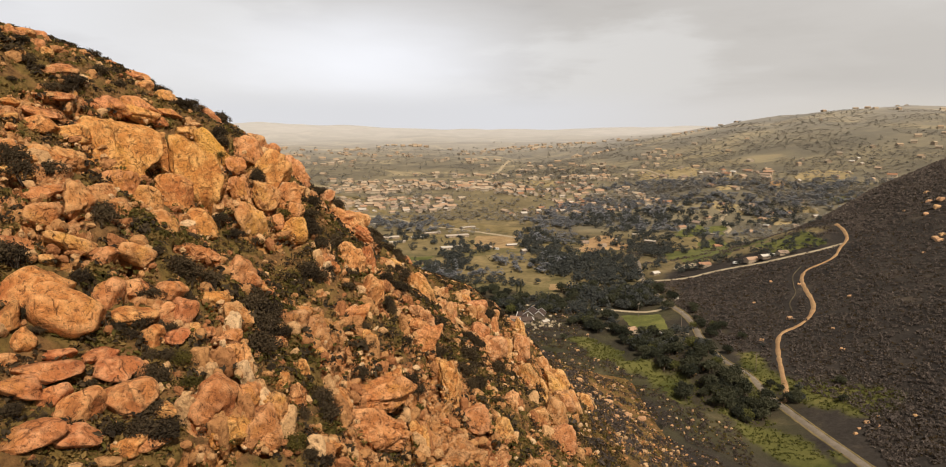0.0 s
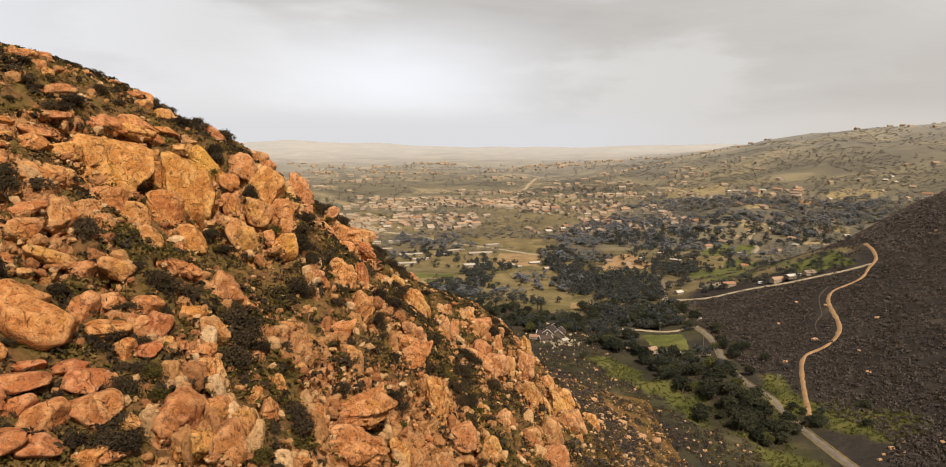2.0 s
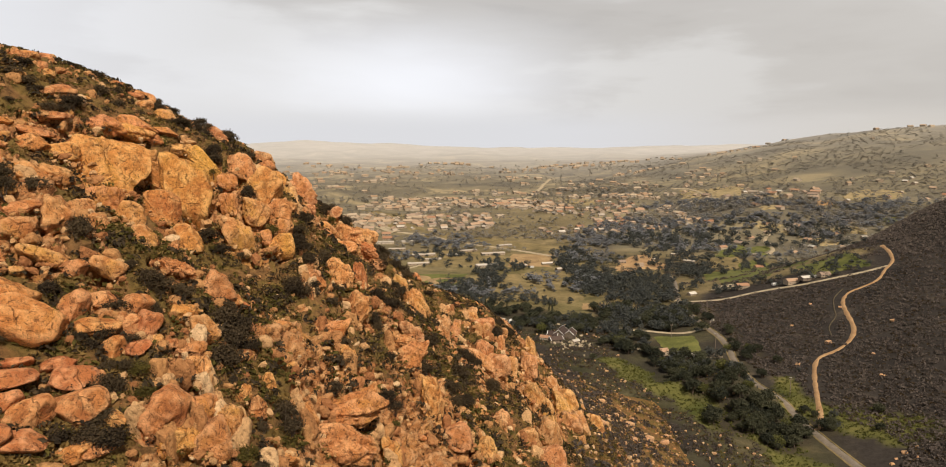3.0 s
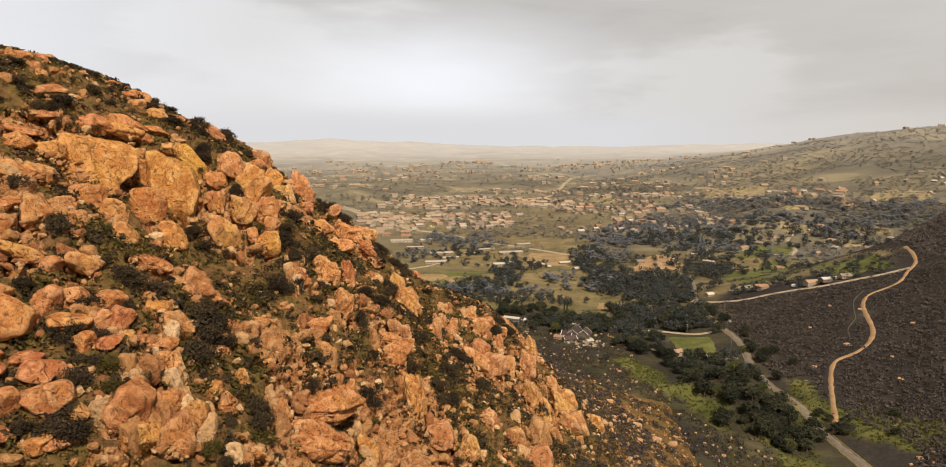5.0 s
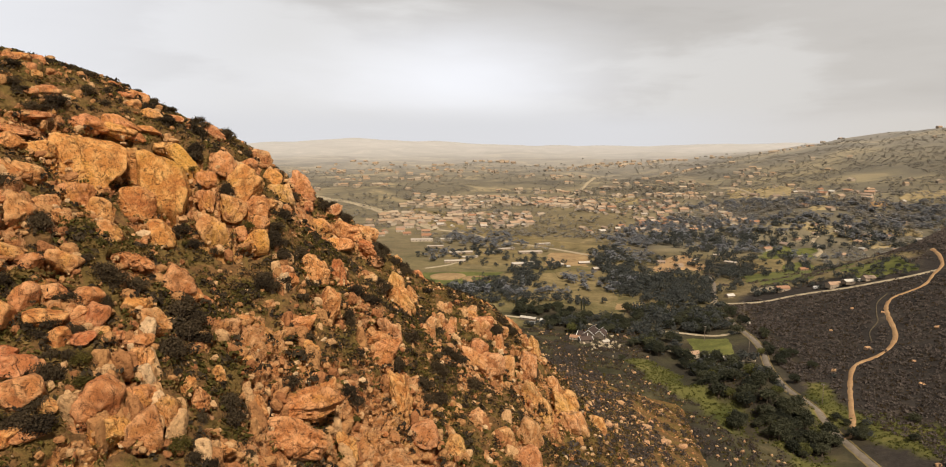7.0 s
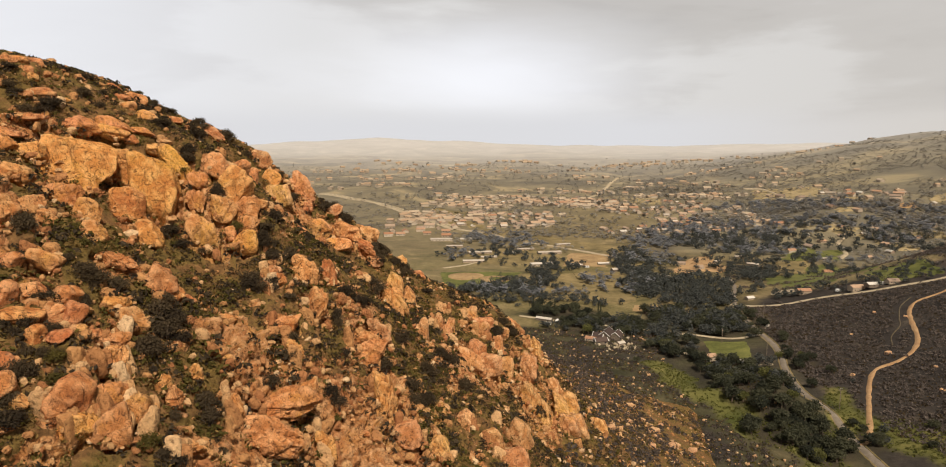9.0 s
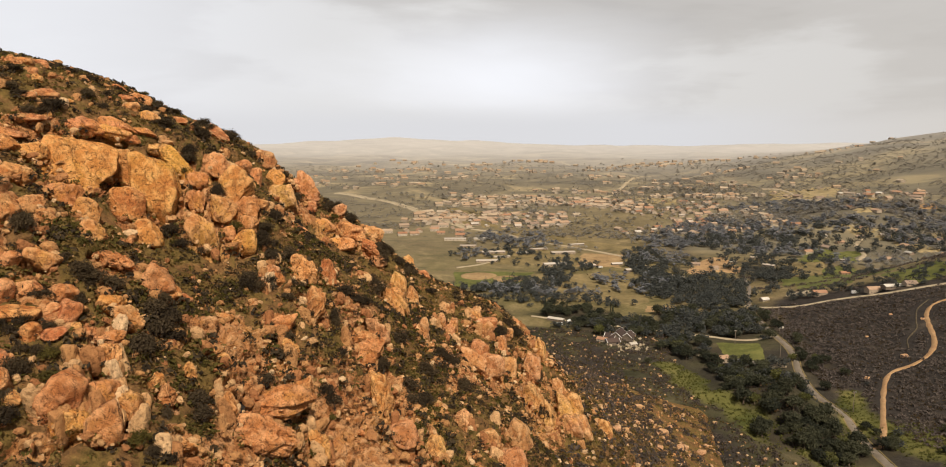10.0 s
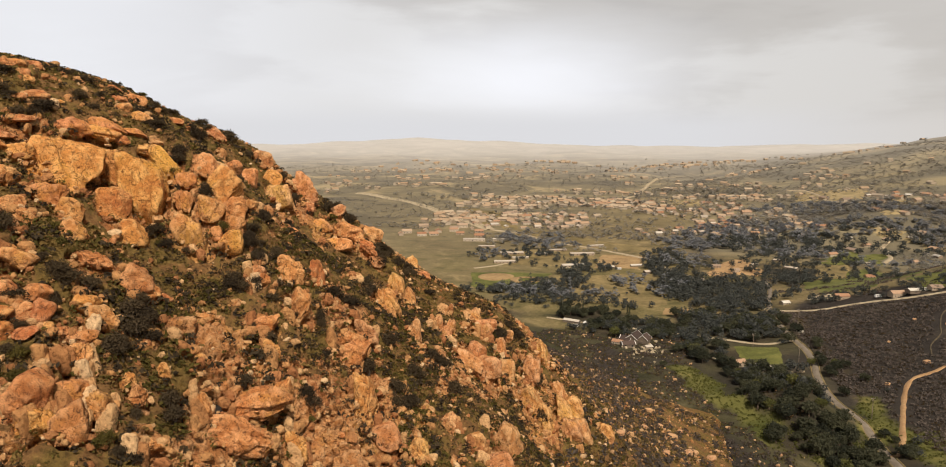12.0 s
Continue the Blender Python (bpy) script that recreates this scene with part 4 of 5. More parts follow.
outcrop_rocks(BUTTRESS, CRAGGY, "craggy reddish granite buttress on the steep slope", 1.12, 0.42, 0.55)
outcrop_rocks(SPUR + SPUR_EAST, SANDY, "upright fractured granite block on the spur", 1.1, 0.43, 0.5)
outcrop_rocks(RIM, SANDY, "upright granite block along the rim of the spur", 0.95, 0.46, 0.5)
for x, y, w in ((55, 350, 4.0), (65, 320, 4.6), (71, 309, 4.2), (60, 329, 3.0), (83, 327, 4.4), (75, 320, 3.2), (52, 300, 3.0), (46, 262, 3.2), (60, 280, 3.4), (42, 246, 3.6), (88, 345, 3.0), (70, 345, 2.6)):
    boulder(x, y, w, w * 0.7, PALES, 0.3, "pale boulder among dark scrub on the lower slope")

placed = 0
while placed < 70:
    x, y = rnd.uniform(-105, 30), rnd.uniform(64, 262)
    z = gz(x, y)
    s = math.hypot(gz(x + 1, y) - gz(x - 1, y), gz(x, y + 1) - gz(x, y - 1)) / 2
    if z < 60 or rnd.random() > 0.25 + float(outcrop(np.array([x]), np.array([y]), np.array([s]))[0]):
        continue
    w = 0.7 + 1.9 * rnd.random() ** 2.0
    boulder(x, y, w, w * rnd.uniform(0.55, 1.0), SMALL, 0.3, tilt=25)
    placed += 1

# fractured blocks and loose stones, too many to count


def rubble(name, n, lo, hi, power, shapes, where, label, seed, lean=16, sink=0.2, mat=None):
    rg = np.random.default_rng(seed)
    x, y = where(rg, n)
    z = ground_z(x, y)
    gx_, gy_ = (ground_z(x - 1, y) - ground_z(x + 1, y)) / 2, (ground_z(x, y - 1) - ground_z(x, y + 1)) / 2
    nn = unit(np.stack([gx_, gy_, np.ones_like(x)], 1))
    s = lo + (hi - lo) * rg.random(len(x)) ** power
    vs_, fs_, off = [], [], 0
    for i in range(len(x)):
        v, f = shapes[rg.integers(len(shapes))]
        m = np.array(pose(0, 0, 0, rg.normal() * lean, rg.normal() * lean, rg.choice((0, 90, 180)) + 20 + rg.normal() * 16).to_3x3())
        q = (v * np.array([1, rg.uniform(0.6, 1), rg.uniform(0.5, 1.1)]) * s[i] * 0.5) @ m.T
        vs_.append(q + np.array([x[i], y[i], z[i]]) + nn[i] * s[i] * (0.4 - sink))
        fs_.append(f + off)
        off += len(v)
    return tagged(new(name, mesh_of(name, np.concatenate(vs_), np.concatenate(fs_), mat or M_SCREE, False)), label, "rocks", kind="stuff")


def slope_of(x, y):
    return np.hypot(ground_z(x + 1, y) - ground_z(x - 1, y), ground_z(x, y + 1) - ground_z(x, y - 1)) / 2


def on_outcrops(rg, n):
    x, y = rg.uniform(-112, 48, n), 62 + 208 * rg.random(n) ** 1.15
    ok = (rg.random(n) < 0.10 + outcrop(x, y, slope_of(x, y))) & (ground_z(x, y) > 50)
    return x[ok], y[ok]


def anywhere(rg, n):
    x, y = rg.uniform(-112, 100, n), rg.uniform(60, 400, n)
    z = ground_z(x, y)
    ok = (z > 14) & (vnoise(x / 9, y / 9, 34) > 0.35 + 0.1 * (z < 80)) & (x < 0.55 * y - 20 + 60 * (z > 60))
    return x[ok], y[ok]


ANGULAR = [lump(340 + i, 2, 9, 60, 0.06, 5.0, 0, (0.6, 0.95)) for i in range(14)]
COARSE = [lump(300 + i, 1, 8, 12, 0.1, 4.0) for i in range(10)]
CRAGS = [r[:4] for rows in (SPUR, SPUR_EAST, RIM[:8], BUTTRESS, LEDGE[:7]) for r in rows]


def on_crags(rg, n):
    """Places crowded round the crags, spread along the slope."""
    c = np.array(CRAGS)[rg.integers(0, len(CRAGS), n)]
    return c[:, 0] + rg.normal(size=n) * 0.42 * c[:, 2], c[:, 1] + rg.normal(size=n) * 0.5 * c[:, 2]


UPRIGHT = [(v * np.array([0.75, 0.75, 1.5]), f) for v, f in (lump(370 + i, 3, 9, 50, 0.10, 5.0) for i in range(10))]
rubble("crag_blocks", 420, 1.0, 3.8, 1.9, UPRIGHT, on_crags, "upright jointed granite blocks packed into crags", 7, 6, 0.34)
rubble("rock_fragments", 12000, 0.3, 1.5, 2.4, COARSE, on_outcrops, "small broken granite pieces on the outcrops", 9, 30, 0.1)
rubble("fractured_blocks", 6500, 0.5, 2.8, 2.4, ANGULAR, on_outcrops, "angular orange granite blocks crowded along the outcrops", 5, 12, 0.32)
rubble("loose_stones", 12000, 0.3, 1.5, 3.0, COARSE, anywhere, "scattered pale and orange stones over the slope", 6, 30)

# ---------------------------------------------------------------- shrubs on the hillside


def shrub_proto(seed, mat, leaf=0.044, clumps=32, leaves=38):
    """Leaves and stems of one shrub about 1 wide and 0.8 high, standing at its origin."""
    v, f = crown_arrays(seed, clumps, leaves, leaf, 0.8)
    v = v + np.array([0, 0, 0.36])
    rg = np.random.default_rng(seed + 1)
    stems = joined([frustum((0, 0, -0.15), (rg.uniform(-0.3, 0.3), rg.uniform(-0.3, 0.3), rg.uniform(0.4, 0.65)), 0.03, 0.01, 5) for _ in range(7)])
    return mesh_of("foliage", v, f, mat, False), mesh_of("trunk", *stems, M_BARK)


SHRUBS = [shrub_proto(400 + i, M_SHRUB) for i in range(6)]
SHRUBS_GREEN = [shrub_proto(420 + i, M_SHRUB_GREEN) for i in range(3)]


def shrub(x, y, w, h, kinds, label="dark green chaparral shrub growing between the rocks"):
    leaves, stems = rnd.choice(kinds)
    top = new("shrub")
    top.matrix_world = pose(x, y, gz(x, y) - 0.12 * h, rnd.uniform(-8, 8), rnd.uniform(-8, 8), rnd.uniform(0, 360)) @ Matrix.Diagonal((w, w, h * 1.25, 1))
    part("foliage", leaves, top)
    part("trunk", stems, top)
    return tagged(top, label, "shrub", "shrubs on the hillside")


for rows in (SHRUBS_TOP, SHRUBS_CLIFF, SHRUBS_GULLY, SHRUBS_SPUR, SHRUBS_PILE, SHRUBS_RIM):
    for x, y, w, h in rows:
        n = max(1, round(w * min(h, 7) / 11))
        for _ in range(n):
            k = 0.32 * w if n > 1 else 0
            s = min(w, 4.2) * rnd.uniform(0.8, 1.1)
            shrub(x + rnd.uniform(-k, k), y + rnd.uniform(-k, k), s, min(h, 3.4) * rnd.uniform(0.7, 1), SHRUBS)
placed = 0
while placed < 120:
    x, y = (rnd.uniform(-118, -55), rnd.uniform(95, 190)) if placed % 3 == 0 else ((rnd.uniform(-48, 5), rnd.uniform(66, 135)) if placed % 3 == 1 else (rnd.uniform(-95, 40), rnd.uniform(66, 260)))
    if gz(x, y) < 62 or vnoise(np.array([x / 14]), np.array([y / 14]), 90)[0] < 0.42:
        continue
    w = rnd.uniform(1.0, 3.0)
    green = rnd.random() < 0.2
    shrub(x, y, w, w * rnd.uniform(0.6, 0.9), SHRUBS_GREEN if green else SHRUBS, "yellow-green low shrub on grassy soil" if green else "dark green chaparral shrub growing between the rocks")
    placed += 1


def cover(name, n, where, size, mat, label, category, cards=8, leaf=0.35, seed=1, low=0.25, lie=0.0):
    """Uncountable low growth: small sprays over an area; where(rng, n) gives x, y."""
    rg = np.random.default_rng(seed)
    x, y = where(rg, n)
    z = ground_z(x, y)
    s = rg.uniform(size[0], size[1], len(x))
    k = np.repeat(np.arange(len(x)), cards)
    d = unit(rg.normal(size=(len(k), 3)) + np.array([0, 0, 0.5]))
    d[:, 2] = np.abs(d[:, 2])
    c = np.stack([x, y, z], 1)[k] + d * s[k][:, None] * 0.5 * np.array([1, 1, 0.8]) + np.array([0, 0, 1.0]) * (s[k] * low * 0.3)[:, None]
    v, f = leaf_cards(c, unit(d + 0.5 * rg.normal(size=d.shape) + np.array([0, 0, lie])), leaf * s[k], rg)
    return tagged(new(name, mesh_of(name, v, f, mat, False)), label, category, kind="stuff")


# ---------------------------------------------------------------- roads and fields


def curve_through(points, step=4.0):
    """Points every few metres along a smooth line through the given ones."""
    p = np.array(points, float)
    p = np.vstack([2 * p[0] - p[1], p, 2 * p[-1] - p[-2]])
    out = []
    for i in range(1, len(p) - 2):
        a, b, c, d = p[i - 1], p[i], p[i + 1], p[i + 2]
        n = max(2, int(np.linalg.norm(c - b) / step))
        t = np.linspace(0, 1, n, endpoint=False)[:, None]
        out.append(0.5 * (2 * b + (c - a) * t + (2 * a - 5 * b + 4 * c - d) * t ** 2 + (3 * b - a - 3 * c + d) * t ** 3))
    return np.vstack(out + [p[-2:-1]])


def ribbon(line, width, lift, cols=5, wobble=0.15, seed=0, shift=0.0):
    t = unit(np.gradient(line, axis=0))
    nrm = np.stack([t[:, 1], -t[:, 0]], 1)
    s = np.linspace(-0.5, 0.5, cols)
    rg = np.random.default_rng(seed)
    wv = width * (1 + wobble * rg.normal(size=(len(line), 1)))
    xy = line[:, None, :] + nrm[:, None, :] * (s[None, :] * wv + shift)[..., None]
    z = ground_z(xy[..., 0], xy[..., 1]) + lift + 0.15 * (1 - 4 * s[None, :] ** 2)
    z[:, 0] -= lift + 0.3
    z[:, -1] -= lift + 0.3
    return np.concatenate([xy, z[..., None]], -1).reshape(-1, 3), grid_faces(len(line), cols)


LINES = {
    "dirt_track": curve_through([(177, 384), (183, 388), (188, 401), (197, 428), (206, 454), (215, 476), (223, 487), (235, 491), (247, 500), (257, 514), (264, 532), (271, 558), (279, 582), (290, 598), (303, 602), (313, 605), (322, 612), (334, 628), (345, 640), (352, 652), (361, 677), (366, 700)]),
    "gravel_road": curve_through([(170, 700), (178, 691), (208, 676), (230, 674), (250, 669), (276, 656), (299, 648), (320, 640), (340, 636)]),
    "paved_road": curve_through([(186, 300), (181, 340), (177, 381), (176, 400), (176, 423), (174, 444), (171, 460), (170, 485), (172, 513), (176, 540), (177, 570), (174, 600), (172, 645), (172, 685), (178, 730), (190, 790), (196, 850)]),
    "farm_lane": curve_through([(-30, 640), (20, 625), (70, 616), (90, 608), (120, 600), (150, 588), (174, 595)]),
    "driveway": curve_through([(104, 552), (124, 537), (143, 524), (166, 520)]),
    "upper_foot_path": curve_through([(292, 612), (278, 596), (268, 572), (262, 555), (250, 538), (244, 520)], 3),
    "highway": curve_through([(-640, 1690), (-496, 1570), (-416, 1490), (-296, 1326), (-192, 1178)], 12),
    "valley_road": curve_through([(-192, 1178), (-131, 1149), (-86, 1101), (-7, 1041), (62, 971), (90, 901), (128, 830)], 8),
    "hill_road": curve_through([(320, 1215), (306, 1262), (303, 1345), (330, 1440), (392, 1560)], 8),
    "ridge_road": curve_through([(400, 1800), (435, 1760), (442, 1663), (430, 1500), (468, 1420)], 8),
    "bulldozed_track": curve_through([(10, 1560), (30, 1680), (82, 2005), (130, 2330)], 14),
    "school_road": curve_through([(-150, 860), (-128, 880), (-112, 905), (-106, 930)], 6),
    "estate_road": curve_through([(367, 1010), (392, 1060), (400, 1120), (430, 1180), (420, 1240)], 6),
}


NEAR_LINES = np.vstack([q[::2] for q in LINES.values() if q[:, 1].min() < 1050])


def clear_of_roads(x, y, gap=5.0):
    ok = np.ones(len(x), bool)
    for a in range(0, len(x), 2000):
        d = (x[a:a + 2000, None] - NEAR_LINES[:, 0]) ** 2 + (y[a:a + 2000, None] - NEAR_LINES[:, 1]) ** 2
        ok[a:a + 2000] = d.min(1) > gap * gap
    return x[ok], y[ok]


for name, wide, lift, mat, text, kind_word in (
        ("dirt_track", 3.9, 0.45, M_DIRT, "winding orange dirt track over the scrub slope", "dirt track"),
        ("gravel_road", 5.0, 0.45, M_LANE, "pale gravel road below the scrub slope", "road"),
        ("paved_road", 5.2, 0.42, M_ASPHALT, "worn grey paved road along the oak wood", "road"),
        ("farm_lane", 4.5, 0.40, M_LANE, "pale farm lane past green fields", "lane"),
        ("driveway", 4.0, 0.40, M_LANE, "pale gravel driveway beside a green field", "driveway"),
        ("upper_foot_path", 1.3, 0.35, M_PATH, "faint foot path high on the scrub slope", "path"),
        ("highway", 24.0, 1.2, M_LANE, "wide pale dual carriageway curving through the far valley", "highway"),
        ("valley_road", 9.0, 0.7, M_LANE, "pale valley road past the school", "road"),
        ("hill_road", 9.0, 2.0, M_LANE, "pale winding estate road on the far hill", "road"),
        ("ridge_road", 8.0, 3.0, M_LANE, "pale road over the cleared ridge", "road"),
        ("bulldozed_track", 11.0, 2.0, M_LANE, "straight pale track up the far scrub hill", "track"),
        ("school_road", 6.0, 0.6, M_LANE, "pale road to the sports fields", "road"),
        ("estate_road", 7.0, 1.2, M_LANE, "pale road winding up between houses", "road")):
    v, f = ribbon(LINES[name], wide, lift, 5, 0.16 if "dirt" in name else 0.07, len(name))
    tagged(new(name, mesh_of(name, v, f, mat)), text, kind_word, kind="structure")

v, f = ribbon(LINES["highway"], 3.0, 1.5, 3, 0.05, 3)
tagged(new("highway_median", mesh_of("highway_median", v, f, M_GREEN)), "grassy strip between the carriageways", "median", kind="structure")
for side in (-2.6, 2.6):
    v, f = ribbon(LINES["paved_road"], 1.1, 0.46, 3, 0.3, 4, side)
    tagged(new("road_shoulder", mesh_of("road_shoulder", v, f, M_TAN)), "dusty pale shoulder of the paved road", "shoulder", kind="structure")


def field(name, corners, mat, text, lift=0.3, seed=0, wobble=0.035):
    """A four-cornered piece of land with uneven edges, laid on the valley floor."""
    a, b, c, d = [np.array(q, float) for q in corners]
    size = max(np.linalg.norm(b - a), np.linalg.norm(d - a))
    n = int(np.clip(size / 4, 10, 40))
    u, w = np.meshgrid(np.linspace(0, 1, n), np.linspace(0, 1, n))
    eu = u + wobble * (fbm(w * 5, w * 0 + u.round(), 3, seed) - 0.5) * 4
    ew = w + wobble * (fbm(u * 5, u * 0 + w.round(), 3, seed + 3) - 0.5) * 4
    xy = a + (b - a) * eu[..., None] + (d - a) * ew[..., None] + (a - b + c - d) * (eu * ew)[..., None]
    z = ground_z(xy[..., 0], xy[..., 1]) + lift
    rim = (u == 0) | (u == 1) | (w == 0) | (w == 1)
    z = z - (lift + 0.3) * rim
    me = mesh_of(name, np.concatenate([xy, z[..., None]], -1).reshape(-1, 3), grid_faces(n, n), mat)
    return tagged(new(name, me), text, "field", kind="structure")


field("pasture", ((124, 584), (163, 582), (156, 529), (128, 547)), M_GREEN, "mown green pasture beside the farm lane", seed=5)
field("pasture", ((226, 850), (345, 985), (318, 750), (236, 722)), M_GREEN, "rough green pasture with dark bushes", seed=6, wobble=0.07)
field("pasture", ((312, 1063), (398, 1094), (370, 1007), (283, 983)), M_GREEN, "bright green pasture on the estate hill", seed=7, wobble=0.08)
field("pasture", ((298, 735), (345, 720), (336, 650), (290, 665)), M_GREEN, "green slope above the gravel road", seed=8, wobble=0.08)
field("dry_field", ((-59, 828), (94, 861), (76, 703), (-27, 695)), M_TAN, "large dry field with scattered bushes", seed=9, wobble=0.06)
field("ploughed_field", ((3, 996), (67, 993), (54, 886), (-2, 888)), M_BROWN, "bare brown field beside the valley road", seed=10)
field("ploughed_field", ((76, 699), (102, 700), (102, 676), (73, 670)), M_BROWN, "small red-brown ploughed plot", seed=11)
field("earth_yard", ((142, 940), (200, 1010), (206, 899), (139, 869)), M_CLAY, "orange bare earth around farm buildings", seed=12, wobble=0.1)
field("sports_field", ((-150, 838), (-46, 847), (-52, 752), (-128, 748)), M_GREEN, "green sports field with two ball diamonds", seed=13, wobble=0.02)
field("verge", ((-330, 1480), (-180, 1430), (-150, 1195), (-205, 1200)), M_TAN, "pale open ground beside the highway", seed=14, wobble=0.08)
field("verge", ((-180, 1165), (60, 1020), (100, 1050), (-90, 1190)), M_TAN, "grassy strip along the valley road", seed=15, wobble=0.08)
for k, quad in enumerate([
        ((387, 1660), (470, 1500), (560, 1735), (440, 1800)), ((470, 1405), (520, 1400), (575, 1440), (510, 1450)),
        ((650, 1425), (740, 1395), (820, 1530), (735, 1570)), ((450, 1285), (500, 1290), (520, 1335), (455, 1320)),
        ((395, 1195), (440, 1190), (455, 1220), (405, 1225)), ((520, 1150), (560, 1150), (570, 1190), (525, 1190)),
        ((455, 1120), (500, 1100), (500, 1145), (460, 1155)), ((120, 1600), (190, 1580), (200, 1660), (130, 1680))]):
    field("cleared_ridge", quad, M_CLEARED, "bare yellow earth of a cleared ridge", seed=16 + k, wobble=0.09, lift=1.2)
for k, (quad, soil) in enumerate([
        (((314, 1041), (352, 1056), (361, 1102), (325, 1083)), M_GREEN), (((252, 868), (294, 891), (318, 984), (273, 962)), M_TAN), (((607, 1199), (640, 1193), (645, 1214), (612, 1221)), M_GREEN),
        (((438, 1145), (481, 1155), (489, 1184), (442, 1171)), M_CLEARED), (((471, 1083), (503, 1091), (512, 1118), (480, 1114)), M_CLEARED), (((535, 1150), (560, 1130), (573, 1156), (554, 1185)), M_CLEARED),
        (((409, 1169), (447, 1185), (464, 1220), (413, 1195)), M_CLEARED), (((564, 1336), (595, 1336), (626, 1415), (572, 1363)), M_CLAY)]):
    field("house_plot", quad, soil, "open plot between trees on the estate hill", seed=40 + k, wobble=0.08, lift=1.6)
field("school_yard", ((-150, 1010), (-10, 1020), (0, 892), (-120, 885)), M_TAN, "dusty school yard between long buildings", seed=19, wobble=0.03)


def disc(name, x, y, r, mat, text, lift):
    a = np.linspace(0, 2 * np.pi, 40, endpoint=False)
    rr = np.array([0.0, 0.35, 0.7, 0.97, 1.0])[:, None] * r * (1 + 0.03 * np.sin(3 * a))[None, :]
    X, Y = x + rr * np.cos(a), y + rr * np.sin(a)
    Z = ground_z(X, Y) + lift
    Z[-1] -= 0.6
    i = np.arange(200).reshape(5, 40)
    f = np.stack([i[:-1], i[1:], np.roll(i, -1, 1)[1:], np.roll(i, -1, 1)[:-1]], -1).reshape(-1, 4)
    return tagged(new(name, mesh_of(name, np.stack([X, Y, Z], -1).reshape(-1, 3), f, mat)), text, "ball diamond", kind="structure")


for x, y, r in ((-74, 800, 19), (-112, 812, 22)):
    disc("ball_diamond", x, y, r, M_BROWN, "orange dirt infield of a ball diamond", 0.5)
disc("infield_grass", -74, 800, 9, M_GREEN, "green grass inside the ball diamond", 0.7)
disc("riding_ring", 224, 724, 12, M_LANE, "pale sandy riding ring beside the gravel road", 0.6)


def on_slope(rg, n):
    x, y = rg.uniform(-100, 45, n), 60 + 190 * rg.random(n) ** 1.3
    r = np.array(outcrop(x, y, np.full(n, 0.8)))
    ok = (rg.random(n) > r * 0.8) & (ground_z(x, y) > 45) & (vnoise(x / 8, y / 8, 33 + n % 7) > 0.3)
    return x[ok], y[ok]


def low_slope(rg, n):
    x, y = rg.uniform(-50, 140, n), rg.uniform(150, 600, n)
    z = ground_z(x, y)
    ok = (z < 92) & ((y > 240) | (x > 27 + 0.1 * (y - 200))) & (z > -6) & ((z > 2) | (x < 72 + 0.06 * (y - 225))) & (vnoise(x / 11, y / 11, 35) > 0.28)
    ok &= np.max([near_line(x, y, *m) for m in MEADOWS], axis=0) < 0.6
    return x[ok], y[ok]


def east_slope(rg, n):
    y = 300 + 580 * rg.random(n) ** 1.4
    x = 176 + 442 * rg.random(n) ** 1.3
    ok = ((x > 186 + 26 * vnoise(x * 0, y / 40, 4)) | ((y > 470) & (x > 179))) & (x < y * 0.9) & ((y < 690 - 0.34 * (x - 178)) | (x > 350) | (vnoise(x / 20, y / 20, 38) > 0.72)) & (vnoise(x / 16, y / 16, 37) > 0.06)
    return clear_of_roads(x[ok], y[ok])


cover("hill_grass", 26000, on_slope, (0.4, 1.1), M_DRY, "tufts of dry yellow grass and low herbs", "grass", 6, 0.36, 11)
cover("hill_scrub", 7000, on_slope, (0.5, 1.5), M_SHRUB_GREEN, "low green scrub between the rocks", "scrub", 9, 0.26, 12)
cover("twiggy_brush", 9000, on_slope, (0.5, 1.9), M_BRUSH, "grey-brown twiggy brush between the rocks", "brush", 12, 0.20, 16)
cover("dark_hill_scrub", 4500, on_slope, (0.6, 2.4), M_SHRUB, "low dark scrub between the rocks", "scrub", 14, 0.22, 15)


def in_gullies(rg, n):
    x, y = rg.uniform(-54, 40, n), rg.uniform(66, 235, n)
    ok = rg.random(n) < gully(x, y) * 0.9 + 0.10 * (x > -30) * (y > 110)
    return x[ok], y[ok]


cover("gully_scrub", 2300, in_gullies, (0.7, 2.4), M_SHRUB, "dense dark chaparral filling the gullies", "scrub", 16, 0.26, 17)
cover("gully_brush", 10000, in_gullies, (0.5, 1.6), M_SHRUB_GREEN, "yellow-green brush along the gullies", "scrub", 10, 0.30, 18)
rubble("pale_stones", 4600, 0.3, 2.2, 3.6, COARSE, low_slope, "pale stones scattered among the dark scrub", 23, 25, 0.1, M_PALE_STONE)


def on_meadows(rg, n):
    x, y = rg.uniform(70, 235, n), rg.uniform(320, 540, n)
    ok = np.max([near_line(x, y, *m) for m in MEADOWS], axis=0) > 0.15
    return clear_of_roads(x[ok], y[ok], 3.5)


cover("meadow_grass", 9000, on_meadows, (0.6, 1.7), M_MEADOW, "tussocks of green and yellow grass on the meadows", "grass", 5, 0.45, 19)
cover("lower_slope_scrub", 9500, low_slope, (1.0, 3.2), M_SAGE, "dark chaparral covering the lower slope", "scrub", 14, 0.22, 13)
cover("lower_slope_brush", 8500, low_slope, (0.7, 2.0), M_BRUSH, "grey-brown brush on the lower slope", "brush", 10, 0.24, 24)
